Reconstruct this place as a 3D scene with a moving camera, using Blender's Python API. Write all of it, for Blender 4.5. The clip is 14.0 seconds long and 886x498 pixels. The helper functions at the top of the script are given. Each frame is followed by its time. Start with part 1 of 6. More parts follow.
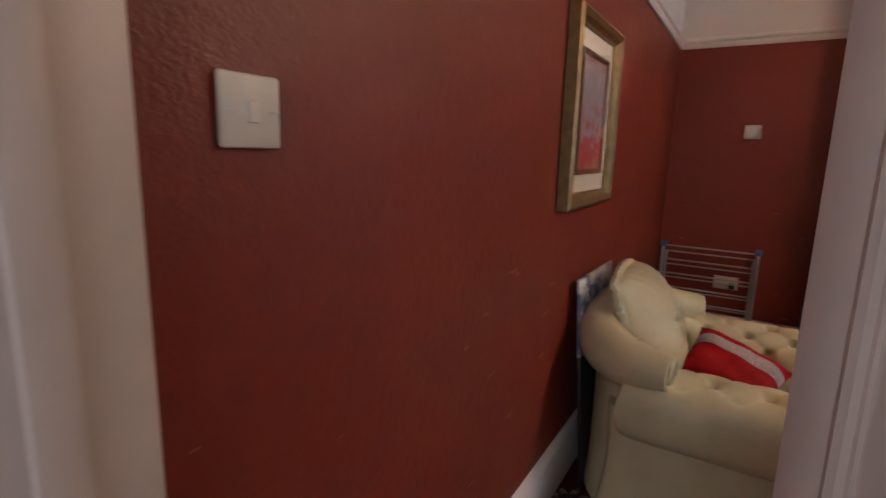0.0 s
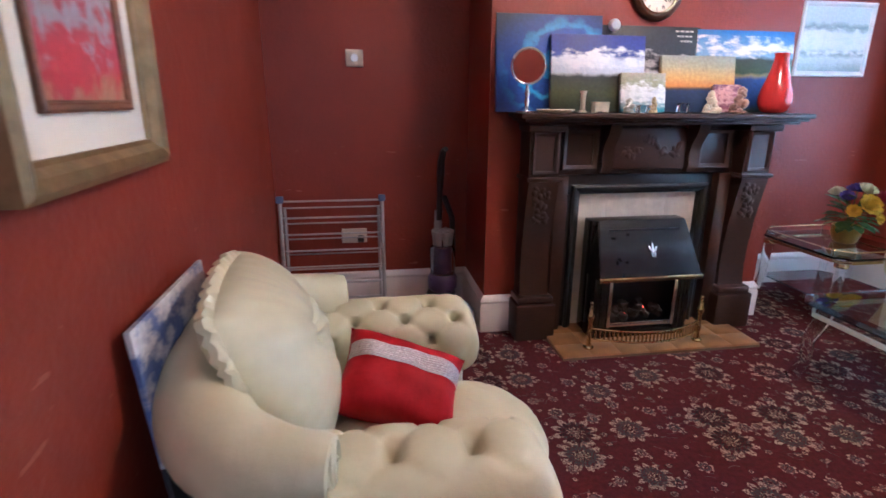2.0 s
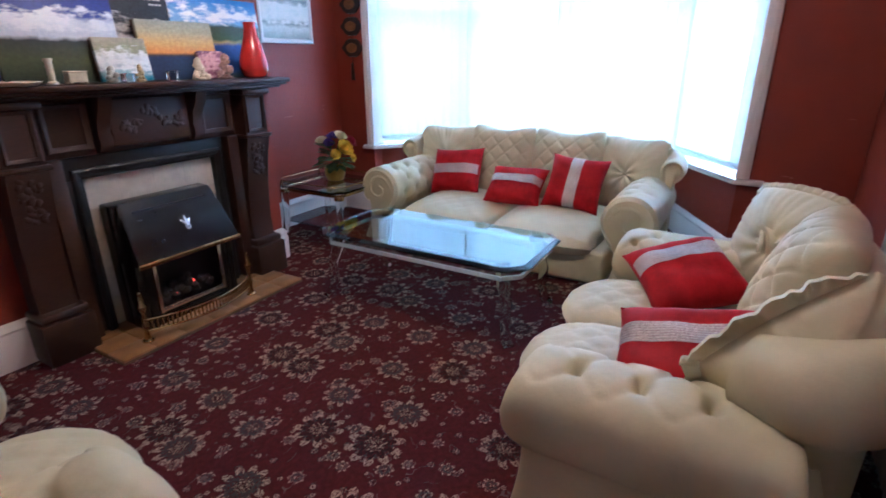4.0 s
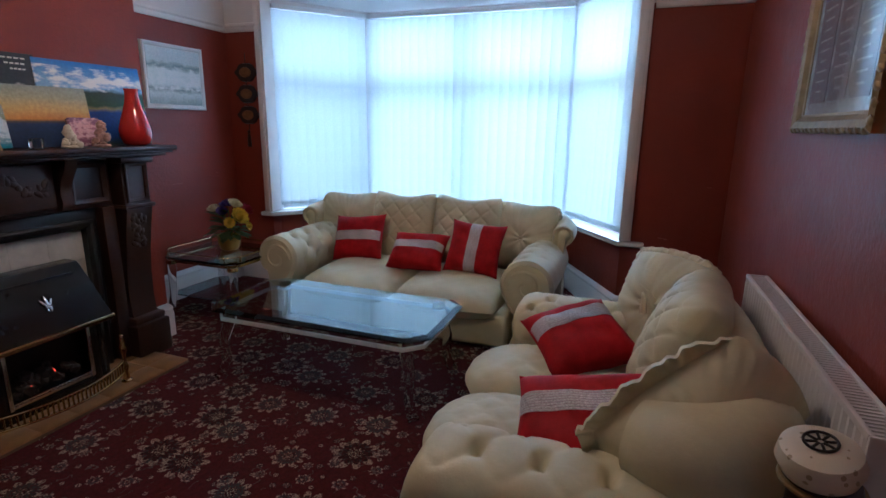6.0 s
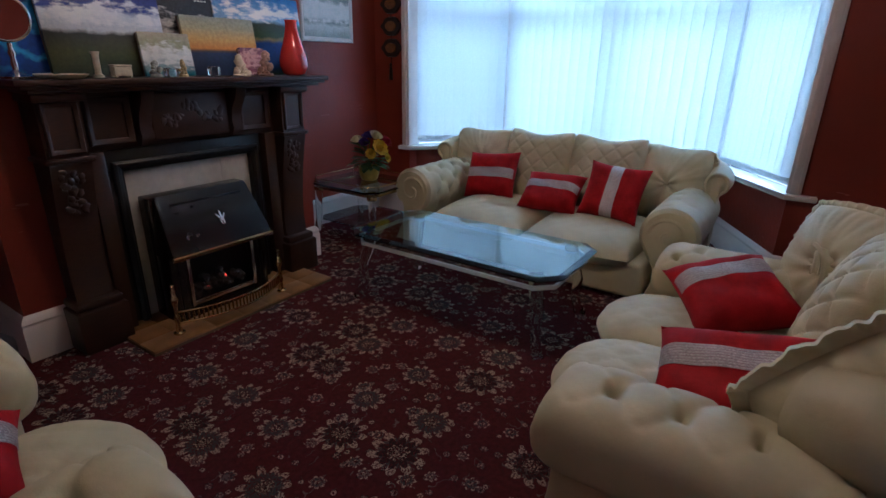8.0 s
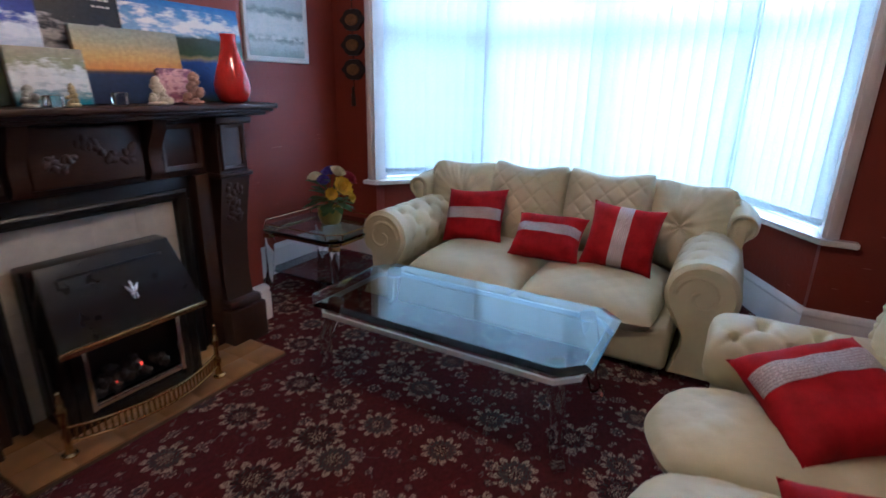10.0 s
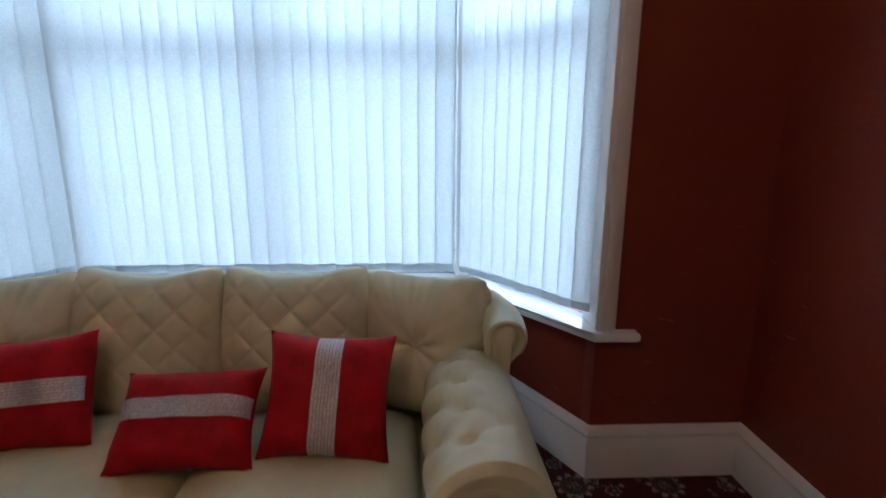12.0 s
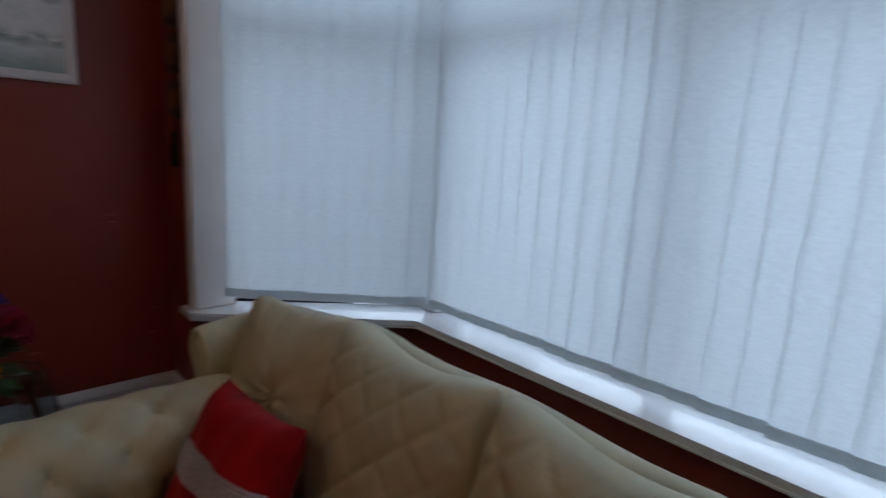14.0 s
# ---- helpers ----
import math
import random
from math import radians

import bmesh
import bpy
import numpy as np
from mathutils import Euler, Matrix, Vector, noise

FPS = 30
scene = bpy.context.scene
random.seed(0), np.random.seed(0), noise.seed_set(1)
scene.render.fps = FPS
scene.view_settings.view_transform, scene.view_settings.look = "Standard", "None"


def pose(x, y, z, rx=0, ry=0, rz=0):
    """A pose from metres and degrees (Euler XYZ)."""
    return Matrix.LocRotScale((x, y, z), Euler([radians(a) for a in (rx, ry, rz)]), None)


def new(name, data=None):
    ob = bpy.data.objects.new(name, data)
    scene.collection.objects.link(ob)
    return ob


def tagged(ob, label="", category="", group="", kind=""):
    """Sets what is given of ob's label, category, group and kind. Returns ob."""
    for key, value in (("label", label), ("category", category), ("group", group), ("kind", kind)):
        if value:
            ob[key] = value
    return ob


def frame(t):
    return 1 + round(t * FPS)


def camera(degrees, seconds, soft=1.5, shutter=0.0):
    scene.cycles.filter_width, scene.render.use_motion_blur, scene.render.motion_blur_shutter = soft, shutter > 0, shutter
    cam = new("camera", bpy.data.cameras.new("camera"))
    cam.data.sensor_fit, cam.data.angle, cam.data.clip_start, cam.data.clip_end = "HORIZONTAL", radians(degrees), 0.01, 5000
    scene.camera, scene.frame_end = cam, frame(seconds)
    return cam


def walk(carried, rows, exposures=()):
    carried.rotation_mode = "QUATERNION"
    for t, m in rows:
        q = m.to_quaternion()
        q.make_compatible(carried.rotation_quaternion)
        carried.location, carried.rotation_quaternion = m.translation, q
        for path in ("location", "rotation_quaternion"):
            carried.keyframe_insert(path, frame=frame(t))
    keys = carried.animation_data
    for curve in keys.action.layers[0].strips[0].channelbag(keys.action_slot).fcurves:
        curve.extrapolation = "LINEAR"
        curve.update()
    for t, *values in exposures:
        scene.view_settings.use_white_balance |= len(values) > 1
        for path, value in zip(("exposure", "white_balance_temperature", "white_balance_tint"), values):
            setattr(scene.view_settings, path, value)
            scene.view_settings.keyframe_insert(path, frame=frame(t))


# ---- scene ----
cam = camera(81.4, 14.0, shutter=0.4)
METRES, EYE, TURN = 4.6, 1.25, 32.0
ROWS = [
    (0.0, 0.0, 0.0, 0.0, 0.29, -10.76, -1.54),
    (0.5, 0.0014, 0.042, -0.0036, -10.67, -10.87, -1.45),
    (1.0, 0.0189, 0.0895, -0.0018, -23.01, -11.49, -1.03),
    (1.5, 0.0409, 0.1335, -0.005, -34.0, -13.15, -0.67),
    (2.0, 0.0791, 0.1742, -0.0095, -40.95, -16.15, -0.32),
    (2.5, 0.0923, 0.1943, -0.0043, -49.98, -19.26, -0.82),
    (3.0, 0.0862, 0.2002, -0.0058, -69.61, -20.53, -0.19),
    (3.5, 0.0754, 0.1855, -0.0021, -82.46, -21.08, 0.19),
    (4.0, 0.0675, 0.1703, -0.0033, -91.73, -20.06, 0.18),
    (6.5, 0.0755, 0.1595, 0.0057, -101.8, -12.84, -0.58),
    (7.0, 0.0768, 0.169, 0.0047, -95.32, -14.83, -0.73),
    (7.5, 0.0739, 0.1677, -0.0036, -87.82, -19.96, -1.03),
    (10.0, 0.2052, 0.1966, -0.0015, -92.29, -17.63, -1.14),
    (10.5, 0.271, 0.1766, -0.0003, -106.92, -16.29, -0.67),
    (11.0, 0.3506, 0.1512, 0.0008, -121.16, -16.53, -0.48),
    (11.5, 0.4086, 0.1163, -0.0027, -124.14, -14.64, -0.27),
    (12.0, 0.4736, 0.0784, -0.0035, -124.66, -12.39, -0.39),
    (12.5, 0.5376, 0.0474, 0.0002, -123.44, -11.56, -0.51),
    (13.0, 0.6047, 0.0106, -0.0103, -118.26, -11.33, -0.18),
    (13.5, 0.6614, -0.0273, -0.0122, -95.85, -10.32, -1.84),
    (14.0, 0.6824, -0.0195, -0.0082, -74.94, -10.92, -3.41),
]
EXPOSURES = [(0.0, 1.1, 5500, 8), (1.0, 1.62, 5000, 9), (2.0, 2.12, 4450, 8), (3.0, 2.05, 4300, 7), (4.2, 1.46, 4300, 6), (6.3, 0.38, 4580, 4), (7.7, 0.30, 4520, 4), (9.8, 0.90, 4500, 5), (11.0, 0.5, 4850, 6), (12.0, 0.05, 5250, 7), (12.5, -0.15, 5300, 8), (13.0, -0.35, 5500, 11), (13.5, -0.5, 5600, 12), (14.0, -0.85, 5600, 12)]
walk(cam, [(t, pose(0, 0, EYE, 0, 0, TURN) @ pose(METRES * x, METRES * y, METRES * z, 90 + pitch, roll, yaw)) for t, x, y, z, yaw, pitch, roll in ROWS], EXPOSURES)

# ---- daylight: an overcast sky outside the bay ----
world = bpy.data.worlds.new("overcast_sky")
world.use_nodes = True
scene.world = world
wn = world.node_tree
sky = wn.nodes.new("ShaderNodeTexSky")
sky.sky_type, sky.sun_disc, sky.sun_elevation, sky.sun_rotation = "NISHITA", False, radians(40), radians(100)
wn.links.new(sky.outputs[0], wn.nodes["Background"].inputs[0])
wn.nodes["Background"].inputs[1].default_value = 0.12


def area_lamp(name, x, y, z, turn, w, h, watts, tip=66):
    """Sky light in front of one side of the bay; also makes the added hall fill."""
    lamp = bpy.data.lights.new(name, "AREA")
    lamp.shape, lamp.size, lamp.size_y, lamp.energy, lamp.color = "RECTANGLE", w, h, watts, (0.84, 0.915, 1.0)
    ob = new(name, lamp)
    ob.matrix_world = pose(x, y, z, tip, 0, turn)
    return ob


LIGHT = 60
LAMP = 47.0
area_lamp("sky_light", 4.95, 2.15, 2.3, 90, 2.6, 2.8, LIGHT * 1.25)
area_lamp("sky_light", 4.35, 0.35, 2.2, 33, 1.5, 2.6, LIGHT * 1.0)
# added fill lamp in the closed hall, brightens the door and its lining
area_lamp("hall_fill", 0.1, -1.5, 1.5, 0, 0.8, 1.6, 4.5, 90).data.color = (1.0, 0.90, 0.80)
area_lamp("sky_light", 4.35, 3.95, 2.2, 147, 1.5, 2.6, LIGHT * 0.6)

# ---- materials ----


class Nodes:
    """A short way to write a node material."""

    def __init__(self, name):
        self.mat = bpy.data.materials.new(name)
        self.mat.use_nodes = True
        self.tree = self.mat.node_tree
        self.bsdf = self.tree.nodes["Principled BSDF"]
        self.coord = self.tree.nodes.new("ShaderNodeTexCoord").outputs["Object"]

    def put(self, socket, value):
        if hasattr(value, "is_linked"):
            self.tree.links.new(value, socket)
        elif isinstance(value, (tuple, list)) and len(value) == 3 and socket.type == "RGBA":
            socket.default_value = (*value, 1)
        else:
            socket.default_value = value

    def node(self, kind, out=0, **ins):
        n = self.tree.nodes.new(kind)
        for k, v in ins.items():
            if k.startswith("i_"):
                key = k[2:]
                self.put(n.inputs[int(key)] if key.isdigit() else n.inputs[key.replace("_", " ")], v)
            else:
                setattr_plain(n, k, v)
        return n.outputs[out]

    def noise(self, scale, detail=4.0, out=0, vector=None, rough=0.55):
        return self.node("ShaderNodeTexNoise", out, i_Vector=vector or self.coord, i_Scale=scale, i_Detail=detail, i_Roughness=rough)

    def math(self, op, a, b=0.0, c=0.0):
        return self.node("ShaderNodeMath", operation=op, i_0=a, i_1=b, i_2=c)

    def ramp(self, fac, *stops):
        n = self.tree.nodes.new("ShaderNodeValToRGB")
        self.put(n.inputs[0], fac)
        el = n.color_ramp.elements
        while len(el) < len(stops):
            el.new(0.5)
        for e, (p, c) in zip(el, stops):
            e.position, e.color = p, (*c, 1)
        return n.outputs[0]

    def mix(self, fac, a, b, blend="MIX"):
        n = self.tree.nodes.new("ShaderNodeMix")
        n.data_type, n.blend_type = "RGBA", blend
        self.put(n.inputs[0], fac), self.put(n.inputs[6], a), self.put(n.inputs[7], b)
        return n.outputs[2]

    def bump(self, height, strength=0.3, distance=0.01):
        n = self.tree.nodes.new("ShaderNodeBump")
        n.inputs["Strength"].default_value, n.inputs["Distance"].default_value = strength, distance
        self.put(n.inputs["Height"], height)
        self.put(self.bsdf.inputs["Normal"], n.outputs[0])
        return n.outputs[0]

    def set(self, color=None, rough=None, metal=None, **more):
        for key, v in (("Base Color", color), ("Roughness", rough), ("Metallic", metal)):
            if v is not None:
                self.put(self.bsdf.inputs[key], v)
        for k, v in more.items():
            self.put(self.bsdf.inputs[k.replace("_", " ")], v)
        return self.mat


def setattr_plain(n, k, v):
    if k == "operation":
        n.operation = v
    elif k == "feature":
        n.feature = v
    elif k == "wave_type":
        n.wave_type = v


def plain(name, color, rough=0.5, metal=0.0, vary=0.12, scale=14.0, bump=0.0, bscale=120.0, **more):
    """A surface of one colour with faint stains, uneven gloss and a fine grain."""
    n = Nodes(name)
    dark = tuple(c * (1 - vary) for c in color)
    light = tuple(min(1, c * (1 + vary)) for c in color)
    c = n.ramp(n.noise(scale, 6), (0.3, dark), (0.7, light))
    r = n.node("ShaderNodeMapRange", i_Value=n.noise(scale * 2.3, 3), i_3=max(0.02, rough - 0.08), i_4=min(1, rough + 0.08))
    if bump:
        n.bump(n.noise(bscale, 3), bump, 0.004)
    return n.set(c, r, metal, **more)


def painted_wall(name, color, worn):
    """Painted anaglypta paper: lumpy relief, roller streaks, a few pale scuffs."""
    n = Nodes(name)
    patchy = n.ramp(n.noise(1.7, 5), (0.3, tuple(c * 0.86 for c in color)), (0.7, tuple(c * 1.1 for c in color)))
    stretch = n.node("ShaderNodeMapping", i_Vector=n.coord, i_Scale=(5.0, 5.0, 26.0))
    spots = n.math("GREATER_THAN", n.noise(1.5, 2, vector=stretch), 0.71)
    low = n.math("LESS_THAN", n.node("ShaderNodeSeparateXYZ", 2, i_0=n.coord), 0.95)
    c = n.mix(n.math("MULTIPLY", n.math("MULTIPLY", spots, low), 0.55), patchy, worn)
    relief = n.math("ADD", n.noise(42, 5), n.math("MULTIPLY", n.noise(160, 2), 0.35))
    n.bump(relief, 0.4, 0.006)
    r = n.node("ShaderNodeMapRange", i_Value=n.noise(9, 4), i_3=0.37, i_4=0.50)
    return n.set(c, r, Specular_IOR_Level=0.42)


def carpet_material():
    """Deep red pile with woven cream and grey-green rosettes, leaves and small buds."""
    n = Nodes("red_floral_carpet")
    def rosettes(scale, shift, petals, size, rand):
        p = n.node("ShaderNodeMapping", i_Vector=n.coord, i_Location=shift)
        cell = n.tree.nodes.new("ShaderNodeTexVoronoi")
        cell.voronoi_dimensions = "2D"
        n.put(cell.inputs["Vector"], p)
        cell.inputs["Scale"].default_value, cell.inputs["Randomness"].default_value = scale, rand
        d = n.tree.nodes.new("ShaderNodeVectorMath")
        d.operation = "SUBTRACT"
        n.put(d.inputs[0], p), n.put(d.inputs[1], cell.outputs["Position"])
        xyz = n.tree.nodes.new("ShaderNodeSeparateXYZ")
        n.put(xyz.inputs[0], d.outputs[0])
        ang = n.math("ARCTAN2", xyz.outputs[1], xyz.outputs[0])
        rad = n.math("SQRT", n.math("ADD", n.math("POWER", xyz.outputs[0], 2.0), n.math("POWER", xyz.outputs[1], 2.0)))
        tone = n.node("ShaderNodeSeparateColor", 0, i_0=cell.outputs["Color"])
        turn = n.math("MULTIPLY", tone, 6.28)
        wave = n.math("ABSOLUTE", n.math("SINE", n.math("ADD", n.math("MULTIPLY", ang, petals / 2), turn)))
        edge = n.math("MULTIPLY", n.math("ADD", n.math("MULTIPLY", wave, 0.42), 0.58), size)
        grow = n.math("MULTIPLY", edge, n.math("ADD", n.math("MULTIPLY", tone, 0.45), 0.72))
        return n.math("DIVIDE", rad, grow), tone, wave

    ground = n.ramp(n.noise(55, 4), (0.3, (0.056, 0.009, 0.012)), (0.7, (0.098, 0.014, 0.019)))
    cream, grey, dark, teal = (0.40, 0.33, 0.24), (0.13, 0.105, 0.09), (0.020, 0.010, 0.013), (0.055, 0.06, 0.06)
    col = ground
    # small buds, then leaves, then the large rosettes over them
    for scale, shift, petals, size, rand, tones in (
        (13.0, (0.31, 0.12, 0), 5, 0.016, 1.0, (cream, dark, grey)),
        (7.2, (0.05, 0.4, 0), 7, 0.029, 0.85, (grey, cream, teal)),
        (3.7, (0.0, 0.0, 0), 10, 0.092, 0.6, (teal, cream, dark)),
    ):
        q, tone, wave = rosettes(scale, shift, petals, size, rand)
        petal = n.mix(n.math("GREATER_THAN", wave, 0.5), tones[0], tones[1])
        petal = n.mix(n.math("LESS_THAN", q, 0.72), petal, n.mix(n.math("GREATER_THAN", tone, 0.5), tones[0], tones[2]))
        heart = n.mix(n.math("GREATER_THAN", n.noise(140, 1), 0.52), dark, cream)
        ring = n.mix(n.math("LESS_THAN", q, 0.40), petal, heart)
        speck = n.math("GREATER_THAN", n.noise(150, 2), 0.47)
        inside = n.math("MULTIPLY", n.math("LESS_THAN", q, 1.0), speck)
        col = n.mix(inside, col, ring)
    # scattered curved leaves
    vein = n.noise(10, 2, vector=n.node("ShaderNodeMapping", i_Vector=n.coord, i_Location=(3.1, 1.7, 0)))
    strand = n.math("LESS_THAN", n.math("ABSOLUTE", n.math("SUBTRACT", vein, 0.56)), 0.007)
    broken = n.math("GREATER_THAN", n.noise(17, 1), 0.55)
    col = n.mix(n.math("MULTIPLY", strand, broken), col, grey)
    col = n.mix(0.12, col, n.ramp(n.noise(420, 2), (0.3, (0.05, 0.03, 0.03)), (0.7, (0.42, 0.30, 0.26))), "SOFT_LIGHT")
    n.bump(n.noise(380, 3), 0.6, 0.006)
    return n.set(col, 0.95, Specular_IOR_Level=0.2)


def wood(name, a, b, rough=0.3, scale=3.0):
    n = Nodes(name)
    m = n.node("ShaderNodeMapping", i_Vector=n.coord, i_Scale=(scale, scale * 6, scale * 6))
    g = n.noise(4, 8, vector=m, rough=0.65)
    n.bump(g, 0.12, 0.003)
    return n.set(n.ramp(g, (0.3, a), (0.7, b)), n.node("ShaderNodeMapRange", i_Value=n.noise(20, 3), i_3=rough - 0.07, i_4=rough + 0.1))


def leather_material():
    """Cream hide: soft mottling, creases and a fine grain."""
    n = Nodes("cream_leather")
    c = n.ramp(n.noise(6, 6), (0.25, (0.54, 0.495, 0.31)), (0.6, (0.63, 0.59, 0.385)), (0.85, (0.68, 0.645, 0.44)))
    crease = n.node("ShaderNodeTexVoronoi", i_Vector=n.coord, i_Scale=260.0, feature="DISTANCE_TO_EDGE")
    h = n.math("ADD", n.math("MULTIPLY", n.noise(9, 5), 2.2), n.math("MULTIPLY", crease, 0.12))
    n.bump(h, 0.32, 0.008)
    return n.set(c, n.node("ShaderNodeMapRange", i_Value=n.noise(16, 4), i_3=0.36, i_4=0.52), Coat_Weight=0.06)


def blind_material():
    """Thin woven cloth that lets daylight through, with a faint scrolled weave."""
    n = Nodes("blind_cloth")
    swirl = n.noise(46, 3, vector=n.node("ShaderNodeMapping", i_Vector=n.coord, i_Scale=(1.0, 1.0, 1.0)))
    lines = n.math("SINE", n.math("MULTIPLY", swirl, 42.0))
    weave = n.noise(300, 2)
    tone = n.math("ADD", n.math("MULTIPLY", lines, 0.10), n.math("MULTIPLY", weave, 0.25))
    c = n.ramp(n.math("ADD", tone, 0.4), (0.2, (0.62, 0.66, 0.68)), (0.8, (0.86, 0.89, 0.90)))
    dif, tra, mix = (n.tree.nodes.new(k) for k in ("ShaderNodeBsdfDiffuse", "ShaderNodeBsdfTranslucent", "ShaderNodeMixShader"))
    n.put(dif.inputs[0], c), n.put(tra.inputs[0], c)
    mix.inputs[0].default_value = 0.52
    n.tree.links.new(dif.outputs[0], mix.inputs[1]), n.tree.links.new(tra.outputs[0], mix.inputs[2])
    n.tree.links.new(mix.outputs[0], n.tree.nodes["Material Output"].inputs[0])
    return n.mat


def glass(name, tint=(0.93, 0.98, 0.97), rough=0.0, ior=1.48):
    n = Nodes(name)
    return n.set(tint, rough, 0.0, Transmission_Weight=1.0, IOR=ior)


def band_material():
    """Rows of small silvery beads."""
    n = Nodes("beaded_band")
    v = n.node("ShaderNodeTexVoronoi", i_Vector=n.coord, i_Scale=150.0)
    n.bump(v, 0.8, 0.004)
    c = n.ramp(v, (0.1, (0.56, 0.48, 0.50)), (0.6, (0.40, 0.30, 0.32)))
    return n.set(c, 0.3, 0.35)


RED = painted_wall("red_wall_paint", (0.222, 0.034, 0.017), (0.42, 0.17, 0.12))
WHITE_WALL = plain("white_wall_paint", (0.74, 0.70, 0.69), 0.75, vary=0.04, scale=3, bump=0.15, bscale=40)
GLOSS = plain("white_gloss_paint", (0.78, 0.74, 0.72), 0.32, vary=0.05, scale=5, bump=0.05, bscale=60)
DOORP = plain("cream_door_paint", (0.72, 0.62, 0.57), 0.38, vary=0.06, scale=5, bump=0.06, bscale=70)
SILLP = plain("white_sill_gloss", (0.82, 0.82, 0.82), 0.16, vary=0.03)
UPVC = plain("white_upvc", (0.80, 0.82, 0.83), 0.3, vary=0.03)
CARPET = carpet_material()
MAHOGANY = wood("dark_mahogany", (0.024, 0.010, 0.007), (0.050, 0.020, 0.012), 0.38, 9.0)
WALNUT = wood("walnut_frame", (0.10, 0.042, 0.02), (0.20, 0.09, 0.045), 0.4)
CLOCKWOOD = wood("clock_oak", (0.05, 0.022, 0.012), (0.12, 0.055, 0.03), 0.3)
LEATHER = leather_material()
CLOTH = blind_material()
PANE = glass("window_glass")
GLAZING = glass("picture_glass", (0.97, 0.98, 0.98), 0.05, 1.22)
TABLE_GLASS = glass("table_glass", (0.50, 0.66, 0.68))
ACRYLIC = glass("clear_acrylic", (0.95, 0.97, 0.97), 0.02, 1.28)
REDCLOTH = plain("red_satin_cloth", (0.36, 0.005, 0.009), 0.6, vary=0.25, scale=14, bump=0.25, bscale=60, Specular_IOR_Level=0.15)
BAND = band_material()
BEAD = plain("silver_bead", (0.58, 0.52, 0.54), 0.4, 0.3, vary=0.4, scale=190, bump=0.7, bscale=210)
BLACK = plain("black_enamel", (0.012, 0.012, 0.014), 0.22, vary=0.2)
CASTIRON = plain("black_cast_iron", (0.010, 0.010, 0.012), 0.42, vary=0.25, bump=0.2, bscale=90)
BRASS = plain("polished_brass", (0.60, 0.47, 0.24), 0.2, 1.0, vary=0.15)
GOLD = plain("gilt_moulding", (0.25, 0.165, 0.07), 0.4, 0.55, vary=0.22, scale=26, bump=0.2, bscale=80)
# whitish colour paints the window's reflection onto the coffee table rail
RAIL_GLINT = plain("rail_window_glint", (0.74, 0.80, 0.80), 0.18, vary=0.03)
CHROME = plain("dull_chrome", (0.66, 0.66, 0.68), 0.2, 1.0, vary=0.06)
STONE = plain("cream_stone_tile", (0.55, 0.50, 0.42), 0.35, vary=0.12, scale=18)
HEARTH = plain("buff_hearth_tile", (0.26, 0.132, 0.046), 0.4, vary=0.25, scale=11, bump=0.1, bscale=60)
PALEGROUT = plain("pale_grout", (0.46, 0.42, 0.36), 0.9)
GROUT = plain("dark_grout", (0.13, 0.085, 0.05), 0.9)
IVORY = plain("ivory_plastic", (0.74, 0.68, 0.60), 0.35, vary=0.03)
WHITEMETAL = plain("white_radiator_enamel", (0.72, 0.69, 0.67), 0.35, vary=0.04)
GREYMETAL = plain("grey_tube", (0.55, 0.56, 0.58), 0.35, 0.6, vary=0.08)
BLUEPL = plain("blue_plastic", (0.10, 0.16, 0.36), 0.45)
DARKPL = plain("dark_grey_plastic", (0.03, 0.028, 0.034), 0.35)
PURPLE = plain("purple_plastic", (0.055, 0.03, 0.09), 0.3)
SILVERPL = plain("silver_plastic", (0.42, 0.42, 0.44), 0.35, 0.5)
VASERED = plain("red_glazed_ceramic", (0.52, 0.018, 0.012), 0.1, vary=0.06, Coat_Weight=0.6)
CREAMC = plain("cream_ceramic", (0.62, 0.55, 0.42), 0.3, vary=0.15, scale=40)
MATBOARD = plain("cream_mat_board", (0.76, 0.72, 0.64), 0.8, vary=0.03)
WHITEFR = plain("white_picture_frame", (0.76, 0.77, 0.78), 0.4, vary=0.03)
TERRA = plain("terracotta_disc", (0.33, 0.075, 0.04), 0.6, vary=0.15)
LEAF = plain("leaf_green", (0.05, 0.10, 0.025), 0.5, vary=0.35, scale=60)
YELLOW = plain("yellow_petal", (0.72, 0.48, 0.02), 0.6, vary=0.15, scale=60)
CREAMP = plain("cream_petal", (0.66, 0.60, 0.38), 0.6, vary=0.12, scale=60)
CRIMSON = plain("crimson_petal", (0.30, 0.012, 0.05), 0.6, vary=0.2, scale=60)
VIOLET = plain("violet_petal", (0.06, 0.035, 0.25), 0.6, vary=0.2, scale=60)
BLACKCARD = plain("black_lacquer", (0.012, 0.010, 0.010), 0.35)
AMBER = plain("carved_amber_wood", (0.20, 0.10, 0.03), 0.45, vary=0.35, scale=70, bump=0.5, bscale=150)
COAL = plain("charred_coal", (0.035, 0.028, 0.025), 0.9, vary=0.5, scale=60, bump=0.8, bscale=70)
BACKING = plain("plain_masonry", (0.35, 0.33, 0.31), 0.9)

